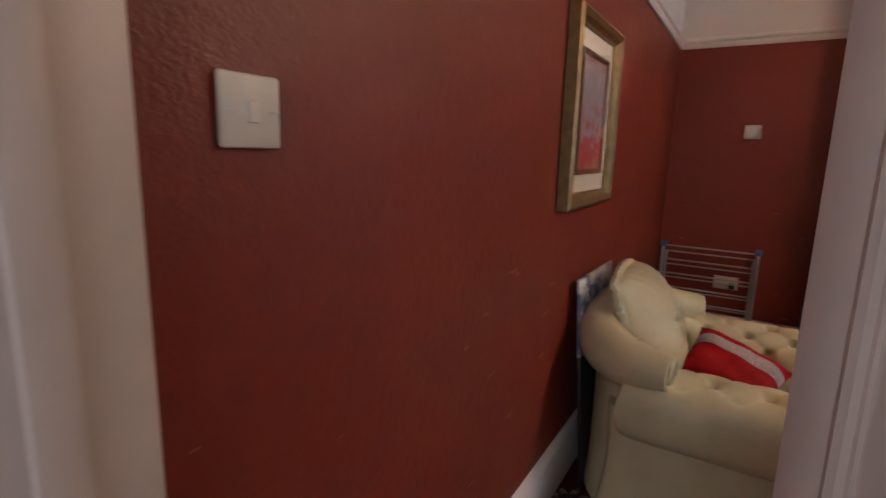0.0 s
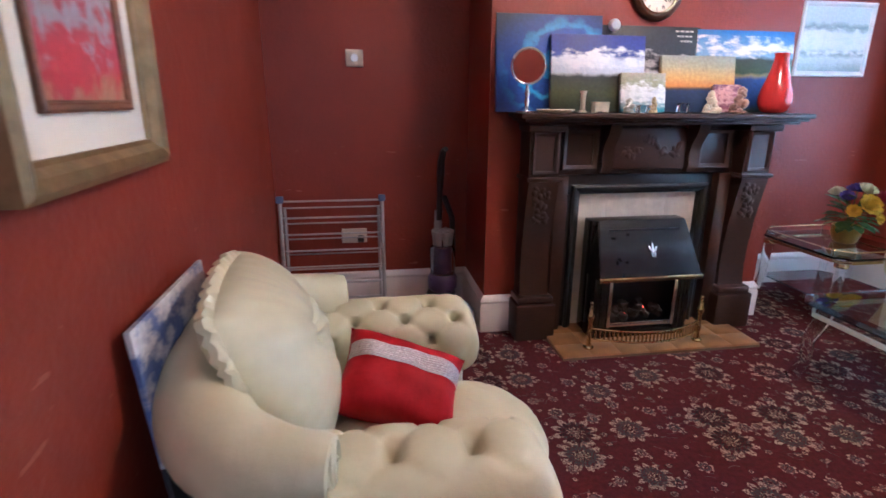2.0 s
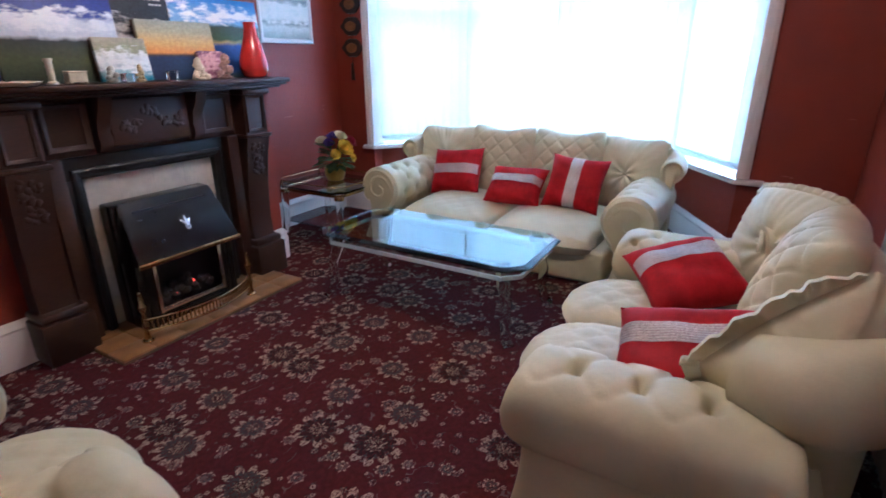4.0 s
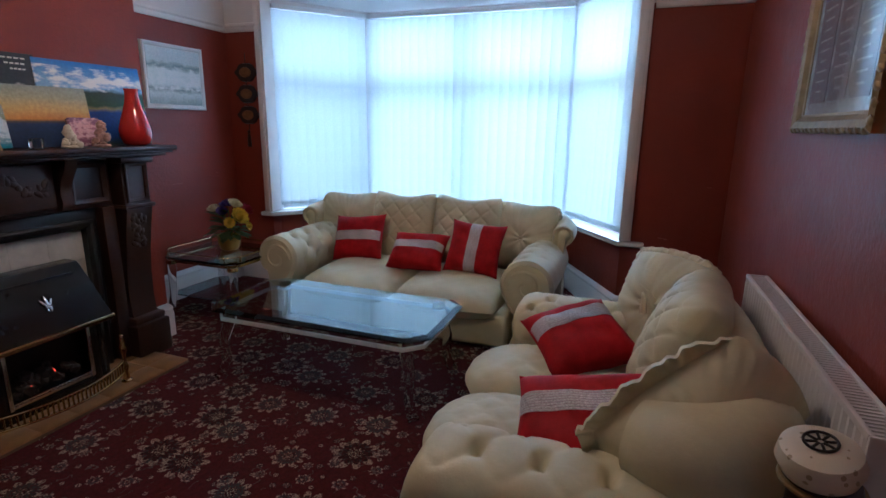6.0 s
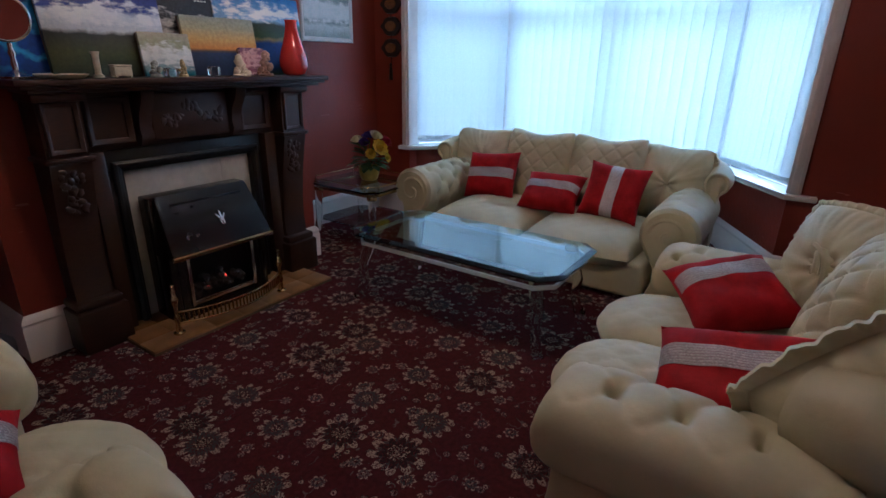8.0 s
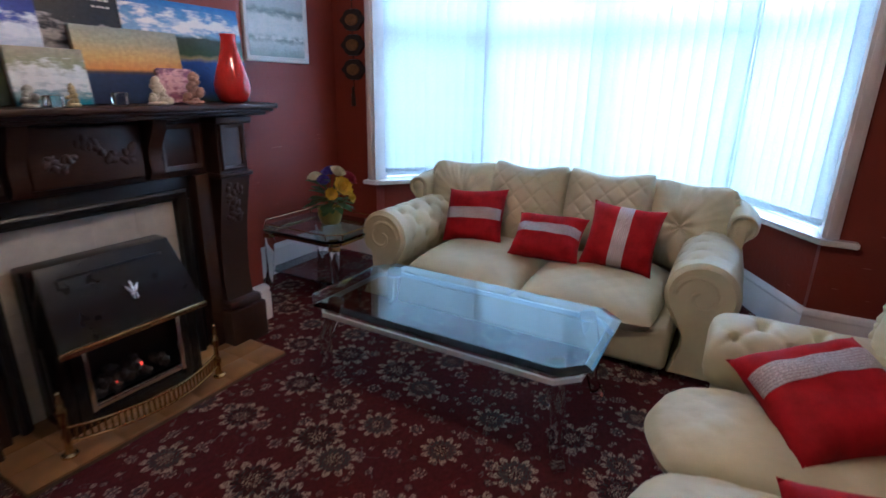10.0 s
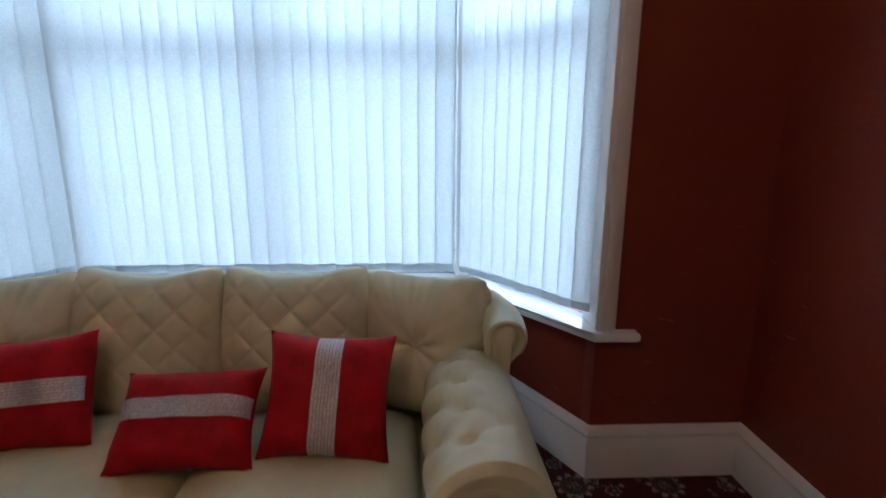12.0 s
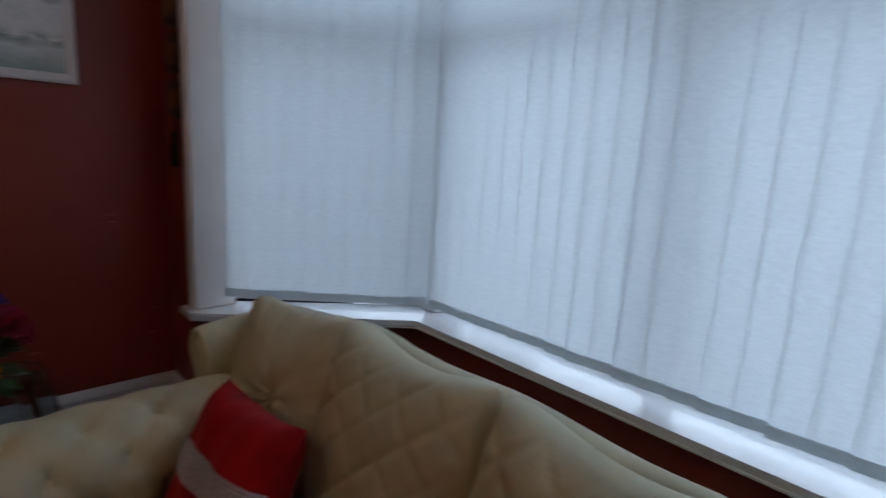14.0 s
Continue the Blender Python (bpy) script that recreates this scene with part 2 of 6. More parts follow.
# ---- building helpers ----


def mesh_of(name, bm, mat, smooth=True, angle=40):
    bmesh.ops.recalc_face_normals(bm, faces=bm.faces)
    if smooth:
        for f in bm.faces:
            f.smooth = True
        for e in bm.edges:
            if len(e.link_faces) == 2 and e.calc_face_angle(0) > radians(angle):
                e.smooth = False
    me = bpy.data.meshes.new(name)
    bm.to_mesh(me)
    bm.free()
    for m in mat if isinstance(mat, (list, tuple)) else [mat]:
        me.materials.append(m)
    return me


def part(name, bm, mat, parent, label="", smooth=True, angle=40):
    """One mesh under a thing or a part."""
    ob = new(name, mesh_of(name, bm, mat, smooth, angle))
    ob.parent = parent
    return tagged(ob, label)


def thing(name, label, category, at=None, group="", kind=""):
    ob = new(name)
    ob.empty_display_size = 0.1
    ob.matrix_world = at or Matrix()
    return tagged(ob, label, category, group, kind)


def solid(name, bm, mat, label, category, at=None, group="", kind="", smooth=True, angle=40):
    """A thing of one mesh."""
    ob = new(name, mesh_of(name, bm, mat, smooth, angle))
    ob.matrix_world = at or Matrix()
    return tagged(ob, label, category, group, kind)


def box(x0, y0, z0, x1, y1, z1, bevel=0.0, segs=2, bm=None, m=None):
    out = bm or bmesh.new()
    b = bmesh.new()
    bmesh.ops.create_cube(b, size=1, matrix=Matrix.LocRotScale(((x0 + x1) / 2, (y0 + y1) / 2, (z0 + z1) / 2), None, (abs(x1 - x0), abs(y1 - y0), abs(z1 - z0))))
    if bevel:
        bmesh.ops.bevel(b, geom=b.edges[:], offset=bevel, segments=segs, affect="EDGES", profile=0.5)
    return merge(out, b, m)


def merge(out, b, m=None):
    if m:
        bmesh.ops.transform(b, matrix=m, verts=b.verts)
    b.verts.ensure_lookup_table()
    made = [out.verts.new(v.co) for v in b.verts]
    b.verts.index_update()
    for f in b.faces:
        try:
            g = out.faces.new([made[v.index] for v in f.verts])
            g.material_index = f.material_index
        except ValueError:
            pass
    b.free()
    return out


def prism(points, z0, z1, bm=None):
    """An upright prism over a plan outline."""
    out = bm or bmesh.new()
    lo = [out.verts.new((x, y, z0)) for x, y in points]
    hi = [out.verts.new((x, y, z1)) for x, y in points]
    n = len(points)
    for i in range(n):
        out.faces.new((lo[i], lo[(i + 1) % n], hi[(i + 1) % n], hi[i]))
    out.faces.new(lo[::-1]), out.faces.new(hi)
    return out


def surf(fn, nu, nv, wrap_u=False, wrap_v=False, bm=None):
    """A sheet over u, v in 0..1."""
    out = bm or bmesh.new()
    rows = [[out.verts.new(fn(i / nu, j / nv)) for j in range(nv + (not wrap_v))] for i in range(nu + (not wrap_u))]
    for i in range(nu):
        for j in range(nv):
            a, b = rows[i], rows[(i + 1) % len(rows)]
            k = (j + 1) % len(a)
            out.faces.new((a[j], b[j], b[k], a[k]))
    return out


def lathe(profile, segs=24, bm=None, m=None):
    """A turned body: (radius, height) from bottom to top."""
    b = surf(lambda u, v: ring(profile, u, v), len(profile) - 1, segs, wrap_v=True)
    bmesh.ops.remove_doubles(b, verts=b.verts, dist=1e-5)
    return merge(bm or bmesh.new(), b, m)


def ring(profile, u, v):
    r, z = profile[min(len(profile) - 1, round(u * (len(profile) - 1)))]
    a = v * math.tau
    return r * math.cos(a), r * math.sin(a), z


def tube(points, r, segs=8, bm=None, closed=False):
    """A round bar along points."""
    out = bm or bmesh.new()
    pts = [Vector(p) for p in points]
    rings = []
    n = len(pts)
    side = None
    for i, p in enumerate(pts):
        a = pts[(i - 1) % n] if closed or i else p
        b = pts[(i + 1) % n] if closed or i < n - 1 else p
        d = (b - a).normalized()
        if side is None:
            side = d.orthogonal().normalized()
        side = (side - d * side.dot(d)).normalized()
        up = d.cross(side)
        rad = r[i] if isinstance(r, (list, tuple)) else r
        rings.append([out.verts.new(p + (side * math.cos(k * math.tau / segs) + up * math.sin(k * math.tau / segs)) * rad) for k in range(segs)])
    for i in range(n if closed else n - 1):
        a, b = rings[i], rings[(i + 1) % n]
        for k in range(segs):
            out.faces.new((a[k], a[(k + 1) % segs], b[(k + 1) % segs], b[k]))
    if not closed:
        out.faces.new(rings[0][::-1]), out.faces.new(rings[-1])
    return out


def moulding(path, profile, bm=None, closed=False):
    """A moulded strip along a plan path: profile of (out, height) on the path's right-hand side."""
    out = bm or bmesh.new()
    pts = [Vector((p[0], p[1])) for p in path]
    rings = []
    for i, p in enumerate(pts):
        dirs = []
        if i or closed:
            dirs.append((p - pts[i - 1]).normalized())
        if i < len(pts) - 1 or closed:
            dirs.append((pts[(i + 1) % len(pts)] - p).normalized())
        nrm = [Vector((d.y, -d.x)) for d in dirs]
        m = sum(nrm, Vector((0, 0))).normalized()
        k = 1 / max(0.3, m.dot(nrm[0]))
        rings.append([out.verts.new((p.x + m.x * o * k, p.y + m.y * o * k, z)) for o, z in profile])
    count = len(rings) if closed else len(rings) - 1
    for i in range(count):
        a, b = rings[i], rings[(i + 1) % len(rings)]
        for j in range(len(profile)):
            k = (j + 1) % len(profile)
            out.faces.new((a[j], b[j], b[k], a[k]))
    if not closed:
        out.faces.new(rings[0]), out.faces.new(rings[-1][::-1])
    return out


def picture_frame(w, h, rail, depth, bm=None):
    """A mitred frame lying in x and z, its face towards -y, centred."""
    out = bm or bmesh.new()
    prof = [(0, 0), (0, -depth * 0.8), (rail * 0.25, -depth), (rail * 0.6, -depth * 0.85), (rail * 0.85, -depth * 0.55), (rail, -depth * 0.5), (rail, 0)]
    rings = []
    for sx, sz in ((-1, -1), (1, -1), (1, 1), (-1, 1)):
        rings.append([out.verts.new((sx * (w / 2 - o), y, sz * (h / 2 - o))) for o, y in prof])
    for i in range(4):
        a, b = rings[i], rings[(i + 1) % 4]
        for j in range(len(prof)):
            k = (j + 1) % len(prof)
            out.faces.new((a[j], b[j], b[k], a[k]))
    return out


# ---- the room ----
X_E, Y_S, Y_N, Y_B, BX0, BX1 = 3.33, 0.27, 3.88, 3.38, 0.505, 2.11
RAIL, TOP = 1.95, 2.5
SKIRT = [(0, 0), (0.022, 0), (0.022, 0.15), (0.018, 0.157), (0.018, 0.166), (0.022, 0.172), (0.017, 0.186), (0.009, 0.197), (0, 0.205)]
RAILP = [(0, RAIL), (0.012, RAIL), (0.02, RAIL + 0.012), (0.02, RAIL + 0.03), (0.032, RAIL + 0.042), (0.032, RAIL + 0.058), (0, RAIL + 0.066)]


def west(y):
    return -0.53 - 0.02 * y


def setting(name, bm, mat, label, category="wall", smooth=False):
    return solid(name, bm, mat, label, category, kind="structure", smooth=smooth)


def wall(name, pts, label):
    """A wall: red up to the picture rail, white above it."""
    ob = setting(name, prism(pts, -0.02, RAIL + 0.03), RED, label)
    part("frieze", prism(pts, RAIL + 0.034, TOP), WHITE_WALL, ob, "white painted frieze above the rail", smooth=False)
    return ob


ROOM = [(-0.8, 0.15), (3.43, 0.15), (3.43, 0.66), (4.24, 1.19), (4.24, 3.10), (3.43, 3.71), (3.43, 4.03), (-0.8, 4.03)]
HALL = [(-1.2, -1.7), (1.4, -1.7), (1.4, 0.148), (-1.2, 0.148)]
floor = setting("floor", prism(ROOM, -0.05, 0.0), CARPET, "deep red carpet with cream floral rosettes", "floor")
setting("floor_hall", prism(HALL, -0.05, -0.001), CARPET, "red carpet of the hall", "floor")
setting("ceiling", prism(ROOM, TOP, TOP + 0.1), WHITE_WALL, "white painted ceiling", "ceiling")
setting("ceiling_hall", prism(HALL, TOP, TOP + 0.1), WHITE_WALL, "white painted hall ceiling", "ceiling")
wall("wall_west", [(west(0.26), 0.26), (west(Y_N), Y_N), (-0.80, Y_N), (-0.80, 0.26)], "dark red painted textured wall")
wall("wall_north", [(-0.8, Y_N), (3.6, Y_N), (3.6, Y_N + 0.15), (-0.8, Y_N + 0.15)], "dark red painted alcove wall")
wall("chimney_breast", [(BX0, Y_B), (BX1, Y_B), (BX1, Y_N), (BX0, Y_N)], "red painted chimney breast wall")
BAY_S, BAY_N = 0.84, 3.53
wall("wall_east_south", [(X_E, Y_S - 0.1), (X_E + 0.1, Y_S - 0.1), (X_E + 0.1, BAY_S), (X_E, BAY_S)], "dark red painted wall beside the bay")
wall("wall_east_north", [(X_E, BAY_N), (X_E + 0.1, BAY_N), (X_E + 0.1, Y_N), (X_E, Y_N)], "dark red painted wall beside the bay")
DOOR_W, DOOR_E = -0.50, 0.41
wall("wall_south", [(DOOR_E, Y_S - 0.12), (X_E + 0.1, Y_S - 0.12), (X_E + 0.1, Y_S), (DOOR_E, Y_S)], "dark red painted wall behind the radiator")
lintel = setting("wall_over_door", prism([(DOOR_W, Y_S - 0.12), (DOOR_E, Y_S - 0.12), (DOOR_E, Y_S), (DOOR_W, Y_S)], 2.04, TOP), WHITE_WALL, "wall over the doorway")
# the hall behind the doorway, closed round
hall = [("wall_hall_west", [(-1.2, -1.6), (-1.1, -1.6), (-1.1, 0.15), (-1.2, 0.15)]), ("wall_hall_east", [(1.3, -1.6), (1.4, -1.6), (1.4, 0.15), (1.3, 0.15)]),
        ("wall_hall_south", [(-1.2, -1.7), (1.4, -1.7), (1.4, -1.6), (-1.2, -1.6)]), ("wall_hall_return", [(-1.2, 0.13), (-0.66, 0.13), (-0.66, 0.26), (-1.2, 0.26)])]
for name, pts in hall:
    setting(name, prism(pts, 0, TOP), WHITE_WALL, "plain pale hall wall")

# bay: dwarf wall under the sill, head above
BAY = [(3.42, 0.80), (4.10, 1.25), (4.10, 3.04), (3.42, 3.57)]
BAY_OUT = [(3.42, 0.66), (4.24, 1.19), (4.24, 3.10), (3.42, 3.71)]
bay_pts = [(X_E + 0.1, BAY_S), *BAY[1:3], (X_E + 0.1, BAY_N), (X_E + 0.1, BAY_N + 0.18), BAY_OUT[2], BAY_OUT[1], (X_E + 0.1, BAY_S - 0.18)]
SILL = 0.575
setting("bay_wall", prism(bay_pts, 0, SILL - 0.03), RED, "dark red painted dwarf wall of the bay")
setting("bay_head", prism(bay_pts, 2.17, TOP), WHITE_WALL, "white painted lintel over the bay window")
setting("bay_soffit", prism([(X_E, BAY_S - 0.05), (X_E + 0.12, BAY_S - 0.05), BAY_OUT[1], BAY_OUT[2], (X_E + 0.12, BAY_N + 0.05), (X_E, BAY_N + 0.05)], 2.20, TOP - 0.004), WHITE_WALL, "white painted soffit of the bay", "ceiling")
sill_pts = [(X_E - 0.05, 0.70), (X_E - 0.05, 0.86), (3.93, 1.30), (3.93, 2.99), (X_E - 0.05, 3.50), (X_E - 0.05, 3.615), (X_E + 0.02, 3.615), (X_E + 0.1, 3.60), (4.16, 3.07), (4.16, 1.22), (X_E + 0.1, 0.80), (X_E + 0.02, 0.70)]
sill_bm = prism(sill_pts[::-1], SILL - 0.03, SILL)
bmesh.ops.bevel(sill_bm, geom=[e for e in sill_bm.edges], offset=0.006, segments=2, affect="EDGES")
setting("window_sill", sill_bm, SILLP, "white gloss painted window sill of the bay", "window sill", True)

# skirting and picture rail run
setting("baseboard", moulding([(west(0.27), 0.27), (west(Y_N), Y_N), (BX0, Y_N), (BX0, Y_B), (0.66, Y_B)], SKIRT), GLOSS, "white gloss moulded skirting board", "skirting", True)
setting("baseboard", moulding([(1.98, Y_B), (BX1, Y_B), (BX1, Y_N), (X_E, Y_N), (X_E, BAY_N), (4.10, 3.04), (4.10, 1.25), (X_E, BAY_S), (X_E, Y_S), (DOOR_E + 0.1, Y_S)], SKIRT), GLOSS, "white gloss moulded skirting board", "skirting", True)
setting("picture_rail", moulding([(west(0.27), 0.27), (west(Y_N), Y_N), (BX0, Y_N), (BX0, Y_B), (BX1, Y_B), (BX1, Y_N), (X_E, Y_N), (X_E, BAY_N + 0.03)], RAILP), GLOSS, "white painted picture rail", "picture rail", True)
setting("picture_rail", moulding([(X_E, BAY_S - 0.07), (X_E, Y_S), (DOOR_E + 0.1, Y_S)], RAILP), GLOSS, "white painted picture rail", "picture rail", True)
for y0, y1 in ((BAY_S - 0.060, BAY_S + 0.012), (BAY_N - 0.012, BAY_N + 0.06)):
    b = box(X_E - 0.022, y0, SILL + 0.002, X_E + 0.13, y1, 2.2, 0.006)
    box(X_E - 0.03, (y0 + y1) / 2 - 0.018, SILL + 0.002, X_E - 0.02, (y0 + y1) / 2 + 0.018, 2.2, 0.004, bm=b)
    setting("trim", b, GLOSS, "white gloss moulded window architrave", "trim", True)


# bay windows: frame, transom, panes
def bay_window(name, a, b, lights):
    """One side of the bay between two plan points."""
    va, vb = Vector(a), Vector(b)
    length = (vb - va).length
    at = Matrix.Translation((*a, 0)) @ pose(0, 0, 0, 0, 0, math.degrees(math.atan2(vb.y - va.y, vb.x - va.x)))
    ob = thing(name, "white framed window side behind vertical blinds", "window", at, kind="structure")
    z0, z1, zt = SILL + 0.002, 2.17, 1.60
    for x in np.linspace(0, length, lights + 1):
        part("window_frame", box(x - 0.04, -0.035, z0, x + 0.04, 0.035, z1, 0.008), UPVC, ob)
    for i in range(lights):
        x0, x1 = i * length / lights + 0.042, (i + 1) * length / lights - 0.042
        for zz, hh in ((z0 + 0.015, 0.03), (zt, 0.09), (z1 - 0.03, 0.06)):
            part("window_rail", box(x0, -0.033, zz - hh / 2, x1, 0.033, zz + hh / 2, 0.006), UPVC, ob)
        for za, zb in ((z0 + 0.032, zt - 0.047), (zt + 0.047, z1 - 0.062)):
            p = part("pane", box(x0 + 0.002, -0.004, za, x1 - 0.002, 0.004, zb), PANE, ob, smooth=False)
            p.visible_shadow = False
    return ob


bay_window("window_1", (3.50, 0.78), (4.14, 1.205), 1)
bay_window("window_2", (4.14, 1.29), (4.14, 3.00), 2)
for y in (1.2475, 3.0425):
    setting("window_post", box(4.035, y - 0.042, SILL + 0.002, 4.18, y + 0.042, 2.17, 0.014), UPVC, "white corner post between the bay windows", "window", True)
bay_window("window_3", (4.14, 3.085), (3.50, 3.62), 1)


# the white overcast distance outside the bay
HAZE = Nodes("overcast_haze").set((0.5, 0.5, 0.5), 1.0, Emission_Color=(0.84, 0.92, 1.0, 1), Emission_Strength=2.2)
setting("backdrop", prism([(9.0, -7), (9.2, -7), (9.2, 11), (9.0, 11)], -3, 8), HAZE, "pale overcast distance outside the bay window", "sky")


# vertical blinds
def blind(a, b, label, tilt, seed):
    va, vb = Vector(a), Vector(b)
    length = (vb - va).length
    at = Matrix.Translation((*a, 0)) @ pose(0, 0, 0, 0, 0, math.degrees(math.atan2(vb.y - va.y, vb.x - va.x)))
    ob = thing("vertical_blind", label, "blind", at, group="blinds in the bay window")
    rng = random.Random(seed)
    part("headrail", box(0.0, -0.02, 2.125, length, 0.02, 2.16, 0.004), UPVC, ob)
    n = round(length / 0.0755)
    wide = length / n + 0.0065
    slat_mesh = mesh_of("slat", surf(lambda u, v: ((u - 0.5) * wide, 0.003 * math.cos((u - 0.5) * 3.1), 0.618 + v * 1.502), 6, 6), CLOTH)
    hem_mesh = mesh_of("hem_weight", box(-0.037, -0.0025, 0.620, 0.037, 0.0045, 0.650, 0.001), CLOTH)
    for i in range(n):
        turn = pose((i + 0.5) * length / n, rng.uniform(-0.0008, 0.0008), rng.uniform(-0.003, 0.003), rng.uniform(-0.1, 0.1), rng.uniform(-0.04, 0.04), tilt + rng.uniform(-1.8, 1.8))
        s = new("slat", slat_mesh)
        s.parent, s.matrix_local = ob, turn
        h = new("hem_weight", hem_mesh)
        h.parent = s
    chain = part("bead_chain", tube([(length * 0.985, -0.035, 2.11), (length * 0.985, -0.035, 0.72)], 0.0025, 6), UPVC, ob)
    return ob


blind((3.384, 0.854), (3.975, 1.267), "white translucent vertical blind, closed", 8, 3)
blind((4.0, 1.308), (4.0, 2.990), "white translucent vertical blind across the bay, closed", 8, 4)
blind((3.992, 3.010), (3.42, 3.512), "white translucent vertical blind, closed", 8, 5)

# doorway: liner, architrave, open door leaf
for x0, x1, nm in ((DOOR_W - 0.045, DOOR_W, "trim"), (DOOR_E, DOOR_E + 0.03, "trim")):
    b = box(x0, 0.10, 0, x1, 0.262 if x0 < 0 else 0.27, 2.03, 0.004)
    box(x0 + (0.035 if x0 < 0 else -0.012), 0.15, 0, x1 + (0.014 if x0 < 0 else 0.0), 0.19, 2.03, 0.003, bm=b)
    setting(nm, b, DOORP, "cream painted door lining", "trim", True)
setting("trim", box(DOOR_W, 0.10, 2.032, DOOR_E, 0.27, 2.06, 0.004), DOORP, "cream painted door head lining", "trim", True)
setting("wall_reveal", prism([(-0.66, 0.13), (DOOR_W - 0.047, 0.13), (DOOR_W - 0.047, 0.256), (-0.66, 0.256)], 0, TOP), WHITE_WALL, "pale wall end by the doorway")


def panel_door(hinge, tip):
    """A four-panel leaf from its hinge to its free edge."""
    h, t = Vector(hinge), Vector(tip)
    w = (t - h).length
    at = Matrix.Translation((*hinge, 0.008)) @ pose(0, 0, 0, 0, 0, math.degrees(math.atan2(t.y - h.y, t.x - h.x)))
    ob = thing("door_1", "cream painted panelled door standing open", "door", at, kind="structure")
    stile, ht = 0.065, 2.0
    part("door_core", box(0.01, -0.012, 0.01, w - 0.01, 0.012, ht - 0.01), DOORP, ob)
    rails = ((0, 0.22), (0.55, 0.72), (ht - 0.11, ht))
    for x0, x1 in ((0, stile), (w - stile, w)):
        part("stile", box(x0, -0.02, 0, x1, 0.02, ht, 0.003), DOORP, ob)
    for z0, z1 in rails:
        part("rail", box(stile + 0.001, -0.019, z0, w - stile - 0.001, 0.019, z1, 0.002), DOORP, ob)
    for z0, z1 in ((0.22, 0.55), (0.72, ht - 0.11)):
        for s in (-1, 1):
            f = picture_frame(w - 2 * stile, z1 - z0, 0.028, 0.014)
            bmesh.ops.transform(f, matrix=Matrix.Translation((w / 2, s * 0.011, (z0 + z1) / 2)) @ (pose(0, 0, 0) if s < 0 else pose(0, 0, 0, 0, 0, 180)), verts=f.verts)
            part("panel_moulding", f, DOORP, ob, smooth=False)
    return ob


panel_door((0.402, 0.262), (0.064, 0.708))

# ---- upholstery ----


def outline(w, d, a, b, curve, peak=0.0, nose=0.0):
    """Plan of a stuffed block at a, b from -1 to 1, with rounded corners."""
    x = w / 2 * a * math.sqrt(1 - curve * b * b / 2) * (1 - 0.02 * b * b)
    y = d / 2 * b * math.sqrt(1 - curve * a * a / 2) * (1 + (peak * a * a * (1.6 - 0.8 * a ** 4) if b > 0 else 0)) + nose * max(0, b) ** 2 * (1 - a * a)
    return x, y


def cushion_block(w, d, h, quilt=0.0, puff=0.03, nu=26, nv=26, nose=0.0, peak=0.0, soft=False, curve=0.12, wrinkle=0.0):
    """A stuffed block: w along x, d along y, h along z, its base at z 0; quilt: depth of diamond stitching on its top."""
    def top(u, v, s):
        a, b = 2 * u - 1, 2 * v - 1
        k, e = (2.6, 0.55) if soft else (5, 0.45)
        edge = max(0.0, (1 - abs(a) ** k) * (1 - abs(b) ** k)) ** e
        x, y = outline(w, d, a, b, curve, peak, nose)
        z = h / 2 + s * (h / 2 * edge + puff * (1 - a * a) * (1 - b * b) * (s > 0))
        if quilt and s > 0:
            p, q = (x + y) / 0.12, (x - y) / 0.12
            line = min(abs(p - round(p)), abs(q - round(q)))
            z -= quilt * (math.exp(-(line / 0.07) ** 2) + 0.5 * math.exp(-(line / 0.22) ** 2)) * edge
        if wrinkle:
            rim = max(abs(a), abs(b))
            t = math.atan2(b, a)
            z += s * wrinkle * math.sin(23 * t + 2.5 * math.sin(3 * t)) * math.sin(9 * t + 1.3) * min(1, edge * 3) * rim ** 3
            z += s * wrinkle * 0.8 * math.sin(5.2 * a + 3.1 * b + 2 * math.sin(2.2 * b)) * edge
        return x, y, z
    out = surf(lambda u, v: top(u, v, 1), nu, nv)
    surf(lambda u, v: top(u, v, -1), nu, nv, bm=out)
    bmesh.ops.remove_doubles(out, verts=out.verts, dist=0.002)
    return out


def pillow(w, h, t, n=24, seed=0, lift=0.0, clip_u=(-1, 1), clip_v=(-1, 1), closed=True):
    """A scatter cushion, in x and z, thick along y; with pinched corners."""
    rng = random.Random(seed)
    ph = [rng.uniform(0, 6) for _ in range(4)]

    def at(u, v, s):
        a = clip_u[0] + (clip_u[1] - clip_u[0]) * u
        b = clip_v[0] + (clip_v[1] - clip_v[0]) * v
        edge = max(0.0, (1 - a ** 4) * (1 - b ** 4)) ** 0.6
        fat = t / 2 * edge + lift
        x = w / 2 * a * (1 - 0.10 * (1 - b * b) * abs(a) ** 3)
        z = h / 2 * b * (1 - 0.10 * (1 - a * a) * abs(b) ** 3)
        wr = 0.006 * math.sin(7 * a + 5 * b + ph[0]) * math.sin(4 * b - 3 * a + ph[1]) * edge
        return x, s * (fat + wr), z
    out = surf(lambda u, v: at(u, v, -1), n, n)
    if closed:
        surf(lambda u, v: at(u, v, 1), n, n, bm=out)
        bmesh.ops.remove_doubles(out, verts=out.verts, dist=0.002)
    return out


def placed(centre, right, up):
    """A pose from its centre, its right-hand way and roughly its upward way."""
    x = Vector(right).normalized()
    z = (Vector(up) - x * x.dot(Vector(up))).normalized()
    y = z.cross(x)
    return Matrix.Translation(centre) @ Matrix((x, y, z)).transposed().to_4x4()


